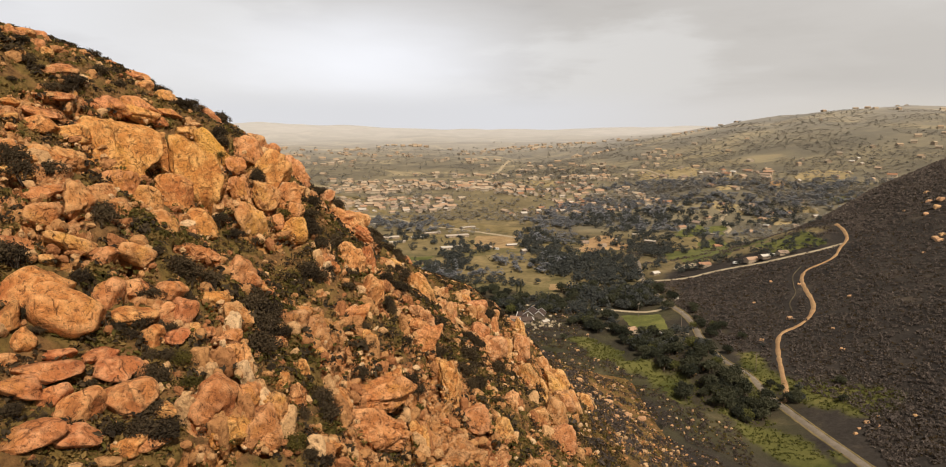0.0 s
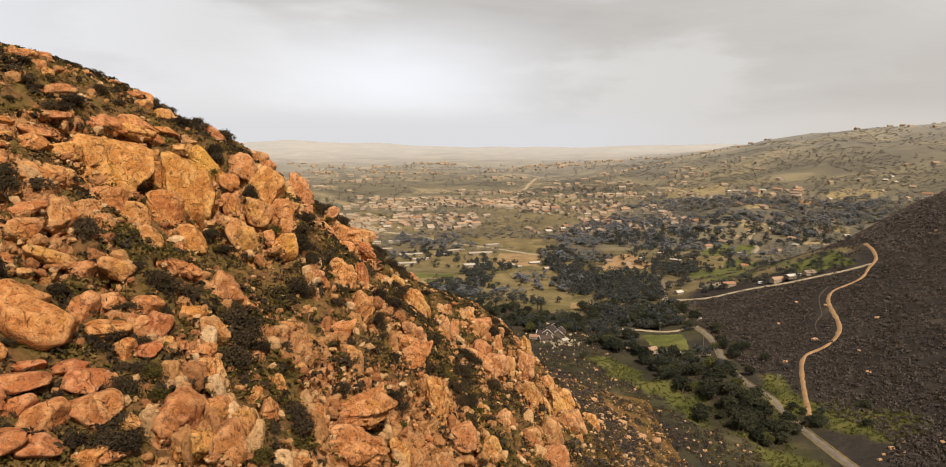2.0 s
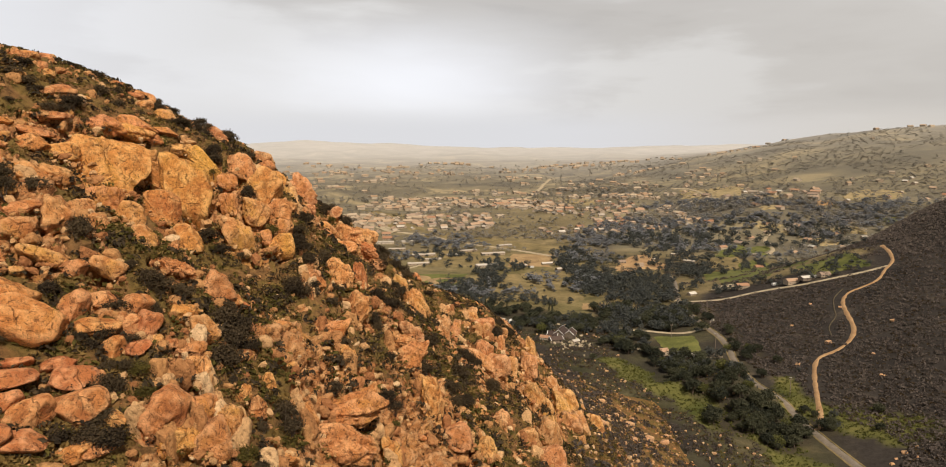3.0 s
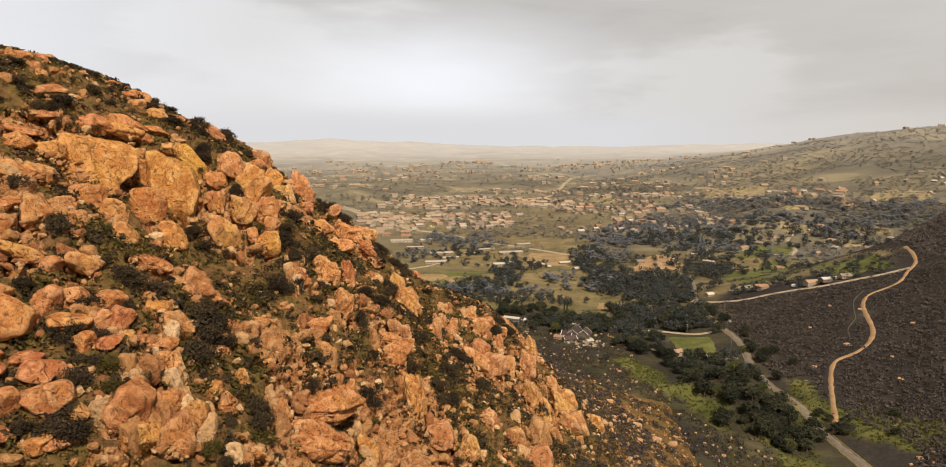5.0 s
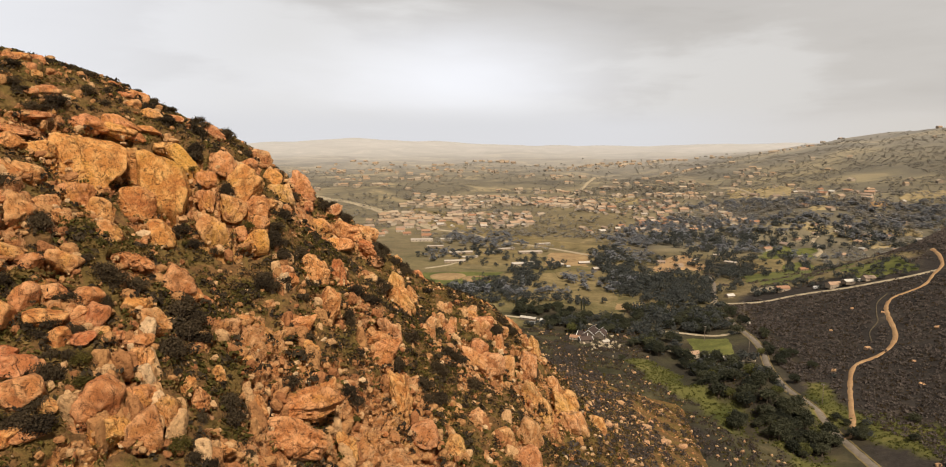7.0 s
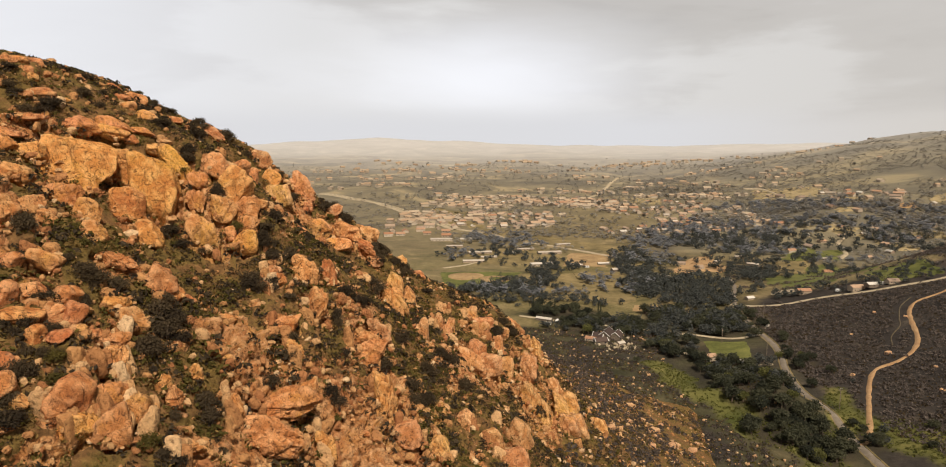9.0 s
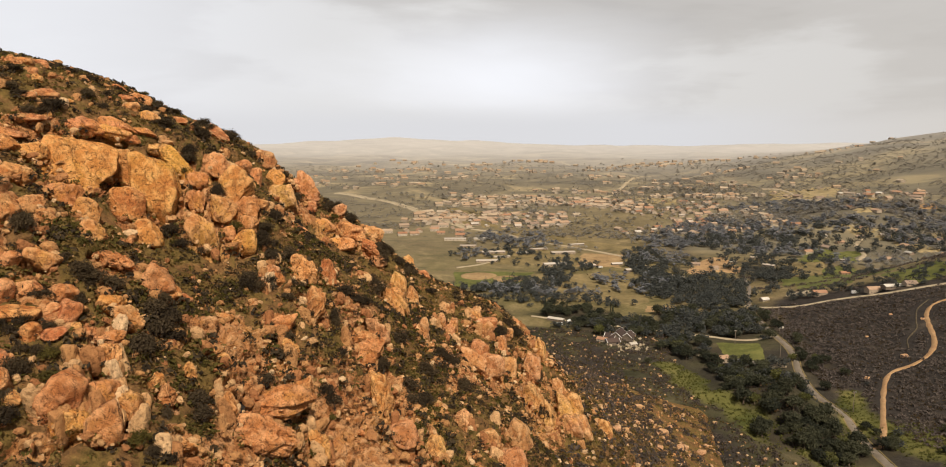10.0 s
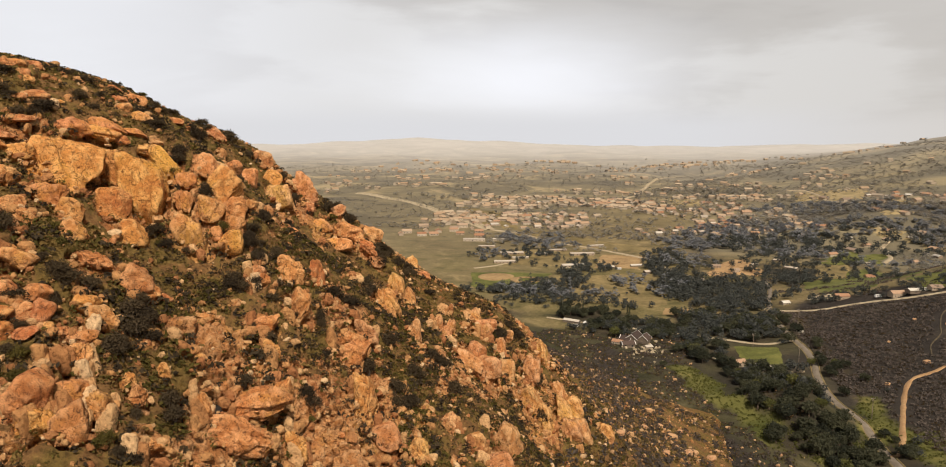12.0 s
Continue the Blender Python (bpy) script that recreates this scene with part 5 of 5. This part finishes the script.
cover("lower_slope_herbs", 8000, low_slope, (0.6, 1.8), M_SHRUB_GREEN, "olive-green herbs on the lower slope", "herbs", 8, 0.28, 25)

cover("east_slope_scrub", 30000, east_slope, (1.4, 3.6), M_SLOPE, "grey-brown chaparral covering the east slope", "scrub", 8, 0.27, 14)
cover("east_slope_brush", 13000, east_slope, (0.9, 2.4), M_BRUSH, "tan-brown brush between the chaparral bushes", "brush", 7, 0.32, 26)


def upper_slope(rg, n):
    x, y = rg.uniform(340, 640, n), rg.uniform(640, 900, n)
    ok = (x > 352 + 0.12 * (y - 640) + 16 * vnoise(x / 15, y / 15, 39)) & (x < y * 0.85) & (y - 0.25 * (x - 322) < 860)
    return clear_of_roads(x[ok], y[ok])


cover("upper_slope_scrub", 8500, upper_slope, (1.6, 4.2), M_SLOPE, "grey-brown chaparral along the crest of the east slope", "scrub", 7, 0.30, 27)

# ---------------------------------------------------------------- trees


def oak_proto(seed, mat, tall=0.9):
    v, f = crown_arrays(seed, 20, 32, 0.068, 0.75)
    v = v + np.array([0, 0, tall * 0.55])
    rg = np.random.default_rng(seed + 1)
    limbs = [frustum((0, 0, -0.06), (0.02, 0.01, tall * 0.32), 0.05, 0.035, 7)]
    for _ in range(5):
        a = rg.uniform(0, 6.28)
        limbs.append(frustum((0.02, 0.01, tall * 0.28), (0.28 * math.cos(a), 0.28 * math.sin(a), tall * rg.uniform(0.5, 0.72)), 0.028, 0.01, 5))
    return mesh_of("crown", v, f, mat, False), mesh_of("trunk", *joined(limbs), M_BARK)


OAKS = [oak_proto(500 + i, M_OAK) for i in range(7)]
PALE_TREES = [oak_proto(520 + i, M_PALE_TREE) for i in range(3)]


def spire_proto(seed):
    rg = np.random.default_rng(seed)
    n = 520
    h = rg.random(n)
    r = 0.5 * (1 - h) ** 0.7 * (0.75 + 0.35 * np.sin(h * 40 + seed)) + 0.04
    a = rg.uniform(0, 6.28, n)
    d = np.stack([np.cos(a), np.sin(a), 0.3 + 0 * a], 1)
    p = np.stack([np.cos(a) * r * 0.45, np.sin(a) * r * 0.45, 0.1 + 0.9 * h], 1)
    v, f = leaf_cards(p, unit(d + 0.5 * rg.normal(size=d.shape)), np.full(n, 0.05), rg)
    return mesh_of("crown", v, f, M_OAK, False), mesh_of("trunk", *frustum((0, 0, -0.04), (0, 0, 0.8), 0.03, 0.01), M_BARK)


SPIRES = [spire_proto(540 + i) for i in range(3)]
tr = random.Random(12)


def tree(x, y, w, h, protos, label, category="tree"):
    crown, trunk = tr.choice(protos)
    top = new("tree")
    top.matrix_world = pose(x, y, gz(x, y), 0, 0, tr.uniform(0, 360)) @ Matrix.Diagonal((w, w, h, 1))
    part("trunk", trunk, top)
    part("crown", crown, top)
    return tagged(top, label, category, "trees in the valley")


# woods as x, y, half lengths, number of trees, width
OAK_GROVES = [
    (-75, 735, 60, 14, 44, 9), (-30, 700, 50, 18, 34, 9), (-22, 800, 10, 50, 24, 9), (-60, 930, 70, 60, 40, 8), (-150, 960, 40, 60, 20, 8),
    (100, 602, 44, 14, 40, 9), (60, 622, 40, 14, 26, 9), (142, 480, 26, 60, 60, 9), (108, 562, 26, 26, 34, 9), (40, 606, 50, 14, 34, 9),
    (152, 600, 20, 22, 20, 10), (196, 430, 10, 60, 8, 5), (130, 650, 42, 38, 70, 11), (140, 720, 40, 32, 60, 11), (95, 770, 30, 50, 40, 11),
    (88, 900, 26, 70, 40, 12),
]
FARM_GROVES = [
    (120, 830, 34, 50, 40, 12), (215, 880, 40, 60, 30, 11), (190, 770, 24, 40, 20, 10), (250, 705, 40, 18, 22, 7), (310, 690, 35, 25, 22, 7),
    (260, 1010, 80, 60, 50, 11), (300, 900, 70, 60, 14, 9), (250, 1120, 100, 80, 120, 12), (420, 1150, 130, 90, 120, 12), (-60, 760, 40, 14, 24, 9),
    (-20, 850, 22, 26, 24, 9), (-90, 985, 46, 50, 26, 9), (-60, 690, 34, 30, 16, 8), (30, 760, 60, 50, 20, 5), (-10, 700, 60, 20, 14, 7),
    (330, 790, 60, 60, 12, 7),
]
ESTATE_TREES = [
    (420, 900, 80, 90, 70, 9), (470, 1010, 90, 60, 60, 10), (560, 1180, 130, 110, 110, 12), (700, 1250, 120, 120, 90, 12),
    (-150, 1080, 50, 50, 26, 9), (-30, 1020, 60, 30, 14, 9), (340, 1330, 120, 100, 120, 13), (560, 1420, 170, 100, 120, 12),
    (20, 1160, 200, 60, 40, 8), (20, 1370, 230, 210, 210, 9),
]
PLAIN_TREES = [
    (180, 1700, 160, 260, 200, 12), (400, 1900, 300, 200, 70, 11),
    (800, 1750, 260, 200, 60, 11), (-260, 1500, 200, 200, 60, 10), (-100, 1900, 500, 300, 160, 10), (900, 2250, 400, 300, 40, 10),
    (100, 2600, 900, 500, 120, 11), (-400, 1650, 140, 30, 30, 11),
]
MID_WOODS = [
    (160, 930, 26, 40, 12, 8), (190, 965, 20, 30, 9, 8),
    (123, 769, 40, 80, 90, 9), (164, 802, 28, 78, 60, 9), (94, 795, 27, 72, 60, 9), (-28, 780, 37, 44, 44, 9), (-65, 740, 23, 29, 18, 9), (86, 954, 29, 96, 70, 9), (43, 699, 24, 19, 14, 9),
    (235, 897, 34, 84, 64, 9), (226, 707, 16, 26, 10, 7), (287, 667, 56, 11, 16, 6), (316, 652, 37, 9, 9, 6), (0, 891, 31, 33, 24, 9), (330, 924, 51, 44, 26, 8),
]
HILL_WOODS = [
    (120, 1103, 48, 61, 56, 11), (229, 1268, 77, 72, 90, 11), (350, 1229, 97, 67, 100, 11), (466, 1234, 79, 30, 50, 11), (489, 1150, 42, 43, 34, 11), (468, 1361, 87, 54, 70, 11),
    (631, 1312, 99, 55, 80, 11), (627, 1177, 45, 120, 90, 11), (-108, 1112, 58, 56, 54, 10), (-148, 950, 25, 45, 20, 9), (180, 1208, 63, 62, 60, 11), (352, 1464, 76, 103, 90, 11), (556, 1228, 57, 53, 50, 11),
]


BELTS = [
    (170, 1150, 60, 70, 30, 11), (250, 1180, 100, 70, 40, 12), (110, 960, 50, 50, 40, 11), (60, 790, 44, 50, 30, 10), (700, 1330, 100, 60, 50, 11), (270, 1050, 70, 40, 40, 11),
    (380, 990, 60, 50, 24, 10), (-90, 1060, 60, 40, 40, 10), (-40, 735, 70, 22, 40, 10),
]


def spots(rows):
    for x0, y0, rx, ry, n, w in rows:
        for _ in range(n):
            a, q = tr.uniform(0, 6.28), math.sqrt(tr.random())
            x, y = x0 + rx * q * math.cos(a), y0 + ry * q * math.sin(a)
            if y < 1050 and len(clear_of_roads(np.array([x]), np.array([y]), 4.0)[0]) == 0:
                continue
            if 119 < x < 156 and 530 < y < 592:
                continue
            yield x, y, w * tr.uniform(0.65, 1.2)


for x, y, s in spots(WOODS):
    k = tr.random()
    if k < 0.08 and y < 600:
        tree(x, y, s * 0.9, s * 0.85, PALE_TREES, "yellow-green spring tree in the oak wood", "tree")
    elif k > 0.93 and y > 610:
        tree(x, y, s * 0.5, s * 1.6, SPIRES, "tall dark conifer standing in the valley", "conifer")
    else:
        tree(x, y, s, s * tr.uniform(0.8, 1.05), OAKS, "dark green live oak with a broad crown", "tree")


def woodland(name, rows, mat, label, cards=70, spray=0.15, lie=0.5):
    """Trees beyond counting: trunks and crowns of leaf sprays in one mesh."""
    rg = np.random.default_rng(77)
    at = np.array(list(spots(rows)))
    x, y, s = at.T
    tall = s * rg.choice([0.75, 0.9, 1.5], len(s), p=[0.5, 0.4, 0.1])
    s = np.where(tall > 1.3 * s, s * 0.6, s)
    z = ground_z(x, y)
    k = np.repeat(np.arange(len(x)), cards)
    cl = rg.normal(size=(len(x), 7, 3)) * np.array([0.20, 0.20, 0.13])
    c = cl[k, rg.integers(0, 7, len(k))]
    d = unit(rg.normal(size=(len(k), 3)) + np.array([0, 0, 0.3]))
    p = c + d * 0.2 + np.array([0, 0, 0.55])
    c3 = np.stack([x, y, z], 1)[k] + p * np.stack([s, s, tall], 1)[k]
    v, f = leaf_cards(c3, unit(d + 0.5 * rg.normal(size=d.shape) + np.array([0, 0, lie])), spray * s[k], rg)
    tagged(new(name, mesh_of(name, v, f, mat, False)), label, "trees", kind="stuff")


woodland("valley_woodland", MID_WOODS + OAK_GROVES + FARM_GROVES, M_WOODLAND, "dark oak woods between fields and houses", 95, 0.11)
woodland("far_woodland", ESTATE_TREES + PLAIN_TREES, M_FAR_WOOD, "trees between the far estates, greyed with painted haze", 36, 0.17, 5.0)
def far_hill(rg, n):
    a, d = np.radians(rg.uniform(6, 36, n)), 1380 + 1300 * rg.random(n) ** 1.5
    x, y = d * np.sin(a), d * np.cos(a)
    ok = fbm(x / 130, y / 200, 3, 61) > 0.40 + 0.08 * rg.random(n)
    return x[ok], y[ok]


def far_plain(rg, n):
    a, d = np.radians(rg.uniform(-27, 8, n)), 1150 + 1700 * rg.random(n) ** 1.4
    x, y = d * np.sin(a), d * np.cos(a)
    ok = fbm(x / 150, y / 110, 3, 63) > 0.46 + 0.08 * rg.random(n)
    return x[ok], y[ok]


cover("far_hill_scrub", 16000, far_hill, (3, 7), M_FAR_SCRUB, "scrub covering the far hill, greyed with painted haze", "scrub", 5, 0.40, 41, 0.1, 5.0)
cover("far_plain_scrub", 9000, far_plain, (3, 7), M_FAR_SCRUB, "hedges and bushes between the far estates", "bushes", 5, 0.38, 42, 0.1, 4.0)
woodland("oak_belt", BELTS + HILL_WOODS, M_BELT, "dense oak woods along the valley, paled blue with painted haze", 44, 0.2, 3.5)
for x, y, w in ((181.5, 407, 6.5), (178, 470, 8), (70, 522, 6), (207, 372, 6), (216, 392, 7), (196, 492, 7)):
    tree(x, y, w, w * 0.9, OAKS, "round dark oak standing alone in the grass", "tree")


# ---------------------------------------------------------------- houses


def gable(l, w, h, rise, over=0.6):
    """Walls with gable ends, and a roof of two thick slopes, for a house l by w."""
    x, y = l / 2, w / 2
    wall = np.array([(-x, -y, -1), (x, -y, -1), (x, y, -1), (-x, y, -1), (-x, -y, h), (x, -y, h), (x, y, h), (-x, y, h), (-x, 0, h + rise), (x, 0, h + rise)])
    wf = [[0, 1, 5, 4], [2, 3, 7, 6], [1, 2, 6, 9, 5], [3, 0, 4, 8, 7]]
    X, Y, dz = x + over, y + over, rise * over / y
    t = 0.3
    rv, rf = [], []
    for s in (-1, 1):
        k = len(rv)
        rv += [(-X, s * Y, h - dz), (X, s * Y, h - dz), (X, 0, h + rise), (-X, 0, h + rise)]
        rv += [(-X, s * Y, h - dz + t), (X, s * Y, h - dz + t), (X, 0, h + rise + t), (-X, 0, h + rise + t)]
        rf += [[k + i for i in q] for q in ([0, 1, 2, 3], [4, 5, 6, 7], [0, 1, 5, 4], [1, 2, 6, 5], [3, 0, 4, 7])]
    return (wall, wf), (np.array(rv), rf)


def house_proto(l, w, h, rise, roof_mat, wall_mat, name="house", openings=3, label="tan stucco house with clay tile roof", category="house"):
    (wv, wf), (rv, rf) = gable(l, w, h, rise)
    top = new(name)
    part("wall", mesh_of("wall", wv, wf, wall_mat, False), top)
    part("roof", mesh_of("roof", rv, rf, roof_mat, False), top)
    pane = mesh_of("window", *box(-0.8, -0.06, 0, 0.8, 0.06, 1.3), M_GLASS, False)
    door = mesh_of("door", *box(-0.55, -0.06, 0, 0.55, 0.06, 2.1), M_WOOD, False)
    for i in range(openings):
        for s in (-1, 1):
            ob = part("window", pane, top)
            ob.location = (l * ((i + 0.5) / openings - 0.5) + 0.8, s * w / 2, 1.0)
    ob = part("door", door, top)
    ob.location = (-l * 0.08 - 0.4, -w / 2, 0)
    return tagged(top, label, category, "houses in the valley")


hr_ = random.Random(31)
HOUSES = [
    house_proto(17, 11, 3.4, 3.0, M_ROOF, M_WALL),
    house_proto(21, 12, 5.6, 3.2, M_ROOF, M_WALL, label="two-storey tan stucco house with clay tile roof"),
    house_proto(14, 10, 3.2, 2.6, M_FLAT_ROOF, M_WALL, label="small house with pale grey roof"),
    house_proto(24, 13, 5.2, 3.4, M_FLAT_ROOF, M_WHITE, label="large white house with pale roof"),
]
SCHOOL = house_proto(44, 13, 3.6, 1.6, M_FLAT_ROOF, M_WALL, "school_building", 6, "long low school building with white roof", "school building")
BARN = house_proto(30, 10, 3.8, 2.2, M_FLAT_ROOF, M_WOOD, "barn", 2, "long pale-roofed farm barn", "barn")
free = {}


def settle(proto, x, y, turn, scale=1.0):
    """The first use of a kind stands the original itself; later ones are copies."""
    m = pose(x, y, gz(x, y) + 0.2, 0, 0, turn) @ Matrix.Scale(scale, 4)
    if proto not in free:
        free[proto] = True
        proto.matrix_world = m
        return proto
    ob = copy_thing(proto, pose(x, y, gz(x, y) + 0.2, 0, 0, turn))
    ob.scale = (scale, scale, scale)
    return ob


for x, y, a in ((-103, 940, 20), (-76, 975, 24), (-118, 905, 15), (-26, 892, 22), (-166, 1019, 10), (-8, 1066, 30), (-60, 1010, 25), (-197, 1070, 12), (-158, 1087, 15), (-23, 983, 20), (-120, 970, 18)):
    settle(SCHOOL, x, y, a, hr_.uniform(0.5, 0.85))
for x, y, a in ((236, 1000, 8), (242, 945, -35), (17, 893, -5), (51, 909, 20), (69, 869, 30), (350, 1005, 10), (200, 960, 40), (285, 665, 20), (-6, 628, -20), (120, 838, 5)):
    settle(BARN, x, y, a, hr_.uniform(0.4, 0.65))
for x, y, a in ((123, 533, 30), (140, 523, 10), (297, 662, 15), (270, 668, 20), (181, 612, 40), (150, 930, 10), (170, 905, 50), (320, 905, 15), (42, 640, 10), (190, 715, 30), (235, 700, 15)):
    settle(HOUSES[hr_.randrange(3)], x, y, a, hr_.uniform(0.5, 0.65))


def quarter(n, x0, y0, x1, y1, kinds, scale=(0.8, 1.1), pitch=27.0, gate=0.28):
    """Houses in loose rows along curving streets."""
    done = 0
    spots = []
    for _ in range(n * 12):
        if done >= n:
            break
        x, y = hr_.uniform(x0, x1), hr_.uniform(y0, y1)
        if any((x - p) ** 2 + (y - q) ** 2 < pitch ** 2 for p, q in spots):
            continue
        if vnoise(np.array([x / 120]), np.array([y / 120]), 91)[0] < gate:
            continue
        spots.append((x, y))
        a = 60 * vnoise(np.array([x / 160]), np.array([y / 160]), 77)[0] + hr_.choice((0, 90))
        settle(kinds[hr_.randrange(len(kinds))], x, y, a, hr_.uniform(*scale))
        done += 1


quarter(205, -200, 1200, 270, 1620, HOUSES[:2] + HOUSES[:3], (0.55, 0.9), 20, 0.24)
quarter(22, -330, 1090, -190, 1290, HOUSES[:3], (0.6, 0.9), 20)
quarter(34, 420, 1250, 900, 1640, HOUSES[:3], (0.7, 1.0), 26)
quarter(26, 300, 1000, 640, 1240, HOUSES[:3], (0.55, 0.8), 30, 0.2)


def distant_houses(name, n, x0, y0, x1, y1, label, seed):
    """Far estates, a speck each: gabled houses in one mesh, walls and roofs in two materials."""
    rg = random.Random(seed)
    pieces, mats = [], []
    while len(pieces) < 2 * n:
        x, y = rg.uniform(x0, x1), rg.uniform(y0, y1)
        if fbm(np.array([x / 210]), np.array([y / 130]), 3, 93)[0] < 0.52:
            continue
        (wv, wf), (rv, rf) = gable(rg.uniform(11, 20), rg.uniform(8, 12), rg.uniform(3, 5.5), 2.6)
        a = rg.uniform(0, 3.14)
        r = np.array([[math.cos(a), -math.sin(a), 0], [math.sin(a), math.cos(a), 0], [0, 0, 1]])
        o = np.array([x, y, gz(x, y) + 0.4])
        pieces += [(wv @ r.T + o, wf), (rv @ r.T + o, rf)]
        mats += [0] * len(wf) + [1] * len(rf)
    me = mesh_of(name, *joined(pieces), M_WALL_FAR, False)
    me.materials.append(M_ROOF_FAR)
    me.polygons.foreach_set("material_index", mats)
    tagged(new(name, me), label, "houses", kind="stuff")


distant_houses("far_estate", 330, -900, 1650, 600, 2900, "tiny tan houses scattered over the far valley", 3)
distant_houses("valley_estate", 240, -330, 1180, 330, 1720, "tan houses with clay roofs crowded in the valley estates", 5)
distant_houses("hill_estate", 80, 500, 1550, 1700, 2750, "tiny pale houses on the far hill", 4)

# ---------------------------------------------------------------- utility poles


def pole_proto():
    top = new("utility_pole")
    part("post", mesh_of("post", *frustum((0, 0, -0.8), (0, 0, 12.5), 0.2, 0.13, 8), M_WOOD), top)
    for z in (11.9, 10.9):
        part("crossarm", mesh_of("crossarm", *box(-1.3, -0.08, z - 0.08, 1.3, 0.08, z + 0.08), M_WOOD, False), top)
    for s in (-1.1, -0.4, 0.4, 1.1):
        part("insulator", mesh_of("insulator", *frustum((s, 0, 11.98), (s, 0, 12.3), 0.07, 0.05, 6), M_WHITE), top)
    return tagged(top, "weathered wooden utility pole with two crossarms", "utility pole", "poles along the road")


POLE = pole_proto()
for x, y in ((183, 434), (166, 540), (140, 575), (186, 640)):
    settle(POLE, x, y, 12)


# ---------------------------------------------------------------- farmstead below the spur


M_DARK_ROOF = material("brown_shingles", tinted([(0.060, 0.042, 0.035), (0.095, 0.066, 0.052)]), 0.9)


def farmhouse(x, y, turn, wings):
    """A house of several gabled wings with dark roofs and white boards along the gables."""
    top = new("farmhouse")
    pane = mesh_of("window", *box(-0.7, -0.06, 0, 0.7, 0.06, 1.3), M_GLASS, False)
    for ox_, oy_, l, w, h, rise, turned in wings:
        local = pose(ox_, oy_, 0, 0, 0, turned)
        (wv, wf), (rv, rf) = gable(l, w, h, rise, 0.5)
        wall = part("wall", mesh_of("wall", wv, wf, M_WOOD, False), top)
        roof = part("roof", mesh_of("roof", rv, rf, M_DARK_ROOF, False), top)
        boards = []
        for s in (-1, 1):
            for e_ in (-1, 1):
                X = e_ * (l / 2 + 0.56)
                boards.append(frustum((X, s * (w / 2 + 0.5), h + 0.1 - rise / w), (X, 0, h + rise + 0.2), 0.26, 0.26, 4))
        trim_ = part("bargeboard", mesh_of("bargeboard", *joined(boards), M_WHITE, False), top, "white bargeboards")
        for ob in (wall, roof, trim_):
            ob.matrix_local = local
        for k in (-0.28, 0.28):
            ob = part("window", pane, top)
            ob.matrix_local = local @ pose(k * l, -w / 2, 1.0)
    top.matrix_world = pose(x, y, gz(x, y), 0, 0, turn)
    return tagged(top, "weathered grey-brown farmhouse with dark gabled roofs and white boards", "farmhouse")


farmhouse(49, 582, 72, [(0, 0, 15, 9, 4.2, 3.4, 0), (2, -8, 10, 8, 3.6, 3.2, 0), (-6, 5, 8, 7, 3.2, 2.6, 90)])
farmhouse(44, 566, 20, [(0, 0, 10, 7, 3.0, 2.0, 0)])
settle(HOUSES[2], 60, 566, 35, 0.45)
settle(HOUSES[0], 36, 574, -20, 0.5)


def trailer_proto():
    top = new("camper_trailer")
    bm = bmesh.new()
    bmesh.ops.create_cube(bm, size=1)
    bmesh.ops.scale(bm, vec=(6.2, 2.4, 2.3), verts=bm.verts)
    bmesh.ops.bevel(bm, geom=bm.edges[:], offset=0.35, segments=3, affect="EDGES")
    bmesh.ops.translate(bm, vec=(0, 0, 1.75), verts=bm.verts)
    me = bpy.data.meshes.new("body")
    bm.to_mesh(me)
    bm.free()
    me.materials.append(M_WHITE)
    part("body", me, top)
    for sx in (-0.6, 0.5):
        for sy in (-1.1, 1.1):
            part("wheel", mesh_of("wheel", *frustum((sx, sy - 0.12, 0.36), (sx, sy + 0.12, 0.36), 0.36, 0.36, 10), M_GLASS), top)
    for sx in (-1.6, 1.4):
        part("window", mesh_of("window", *box(sx - 0.6, -1.24, 1.7, sx + 0.6, -1.17, 2.4), M_GLASS, False), top)
    part("tow_bar", mesh_of("tow_bar", *frustum((3.0, 0, 0.6), (4.4, 0, 0.5), 0.08, 0.06, 6), M_WOOD), top)
    return tagged(top, "white camper trailer parked on bare earth", "trailer", "trailers at the farms")


TRAILER = trailer_proto()
for x, y, a in ((-2, 612, 10), (6, 622, 80), (118, 541, 15), (133, 531, -20), (146, 521, 60), (258, 676, 20), (30, 880, 0)):
    settle(TRAILER, x, y, a)


def junk(rg, n):
    x, y = rg.normal(58, 9, n), rg.normal(562, 12, n)
    return x, y


rubble("farm_debris", 150, 0.5, 3.0, 2.4, ANGULAR, junk, "pale broken timber and rubble around the farm building", 21, 20, 0.1, M_LANE)

for x, y, w in ((237, 508, 5), (239, 435, 4), (206, 482, 3.5), (284, 514, 4), (272, 571, 3), (260, 598, 3), (77, 495, 3), (231, 560, 2.5), (250, 470, 2.5), (196, 338, 2.4), (200, 342, 1.8), (206, 346, 3.0), (209, 341, 2.2), (214, 350, 1.6), (228, 342, 2.6),
                (424, 649, 6), (420, 631, 7), (409, 629, 5), (430, 640, 8), (383, 573, 6), (390, 575, 5), (381, 565, 7), (435, 671, 5), (407, 657, 3), (360, 551, 3)):
    boulder(x, y, w, w * 0.6, PALES, 0.3, "pale boulder standing out of the chaparral")
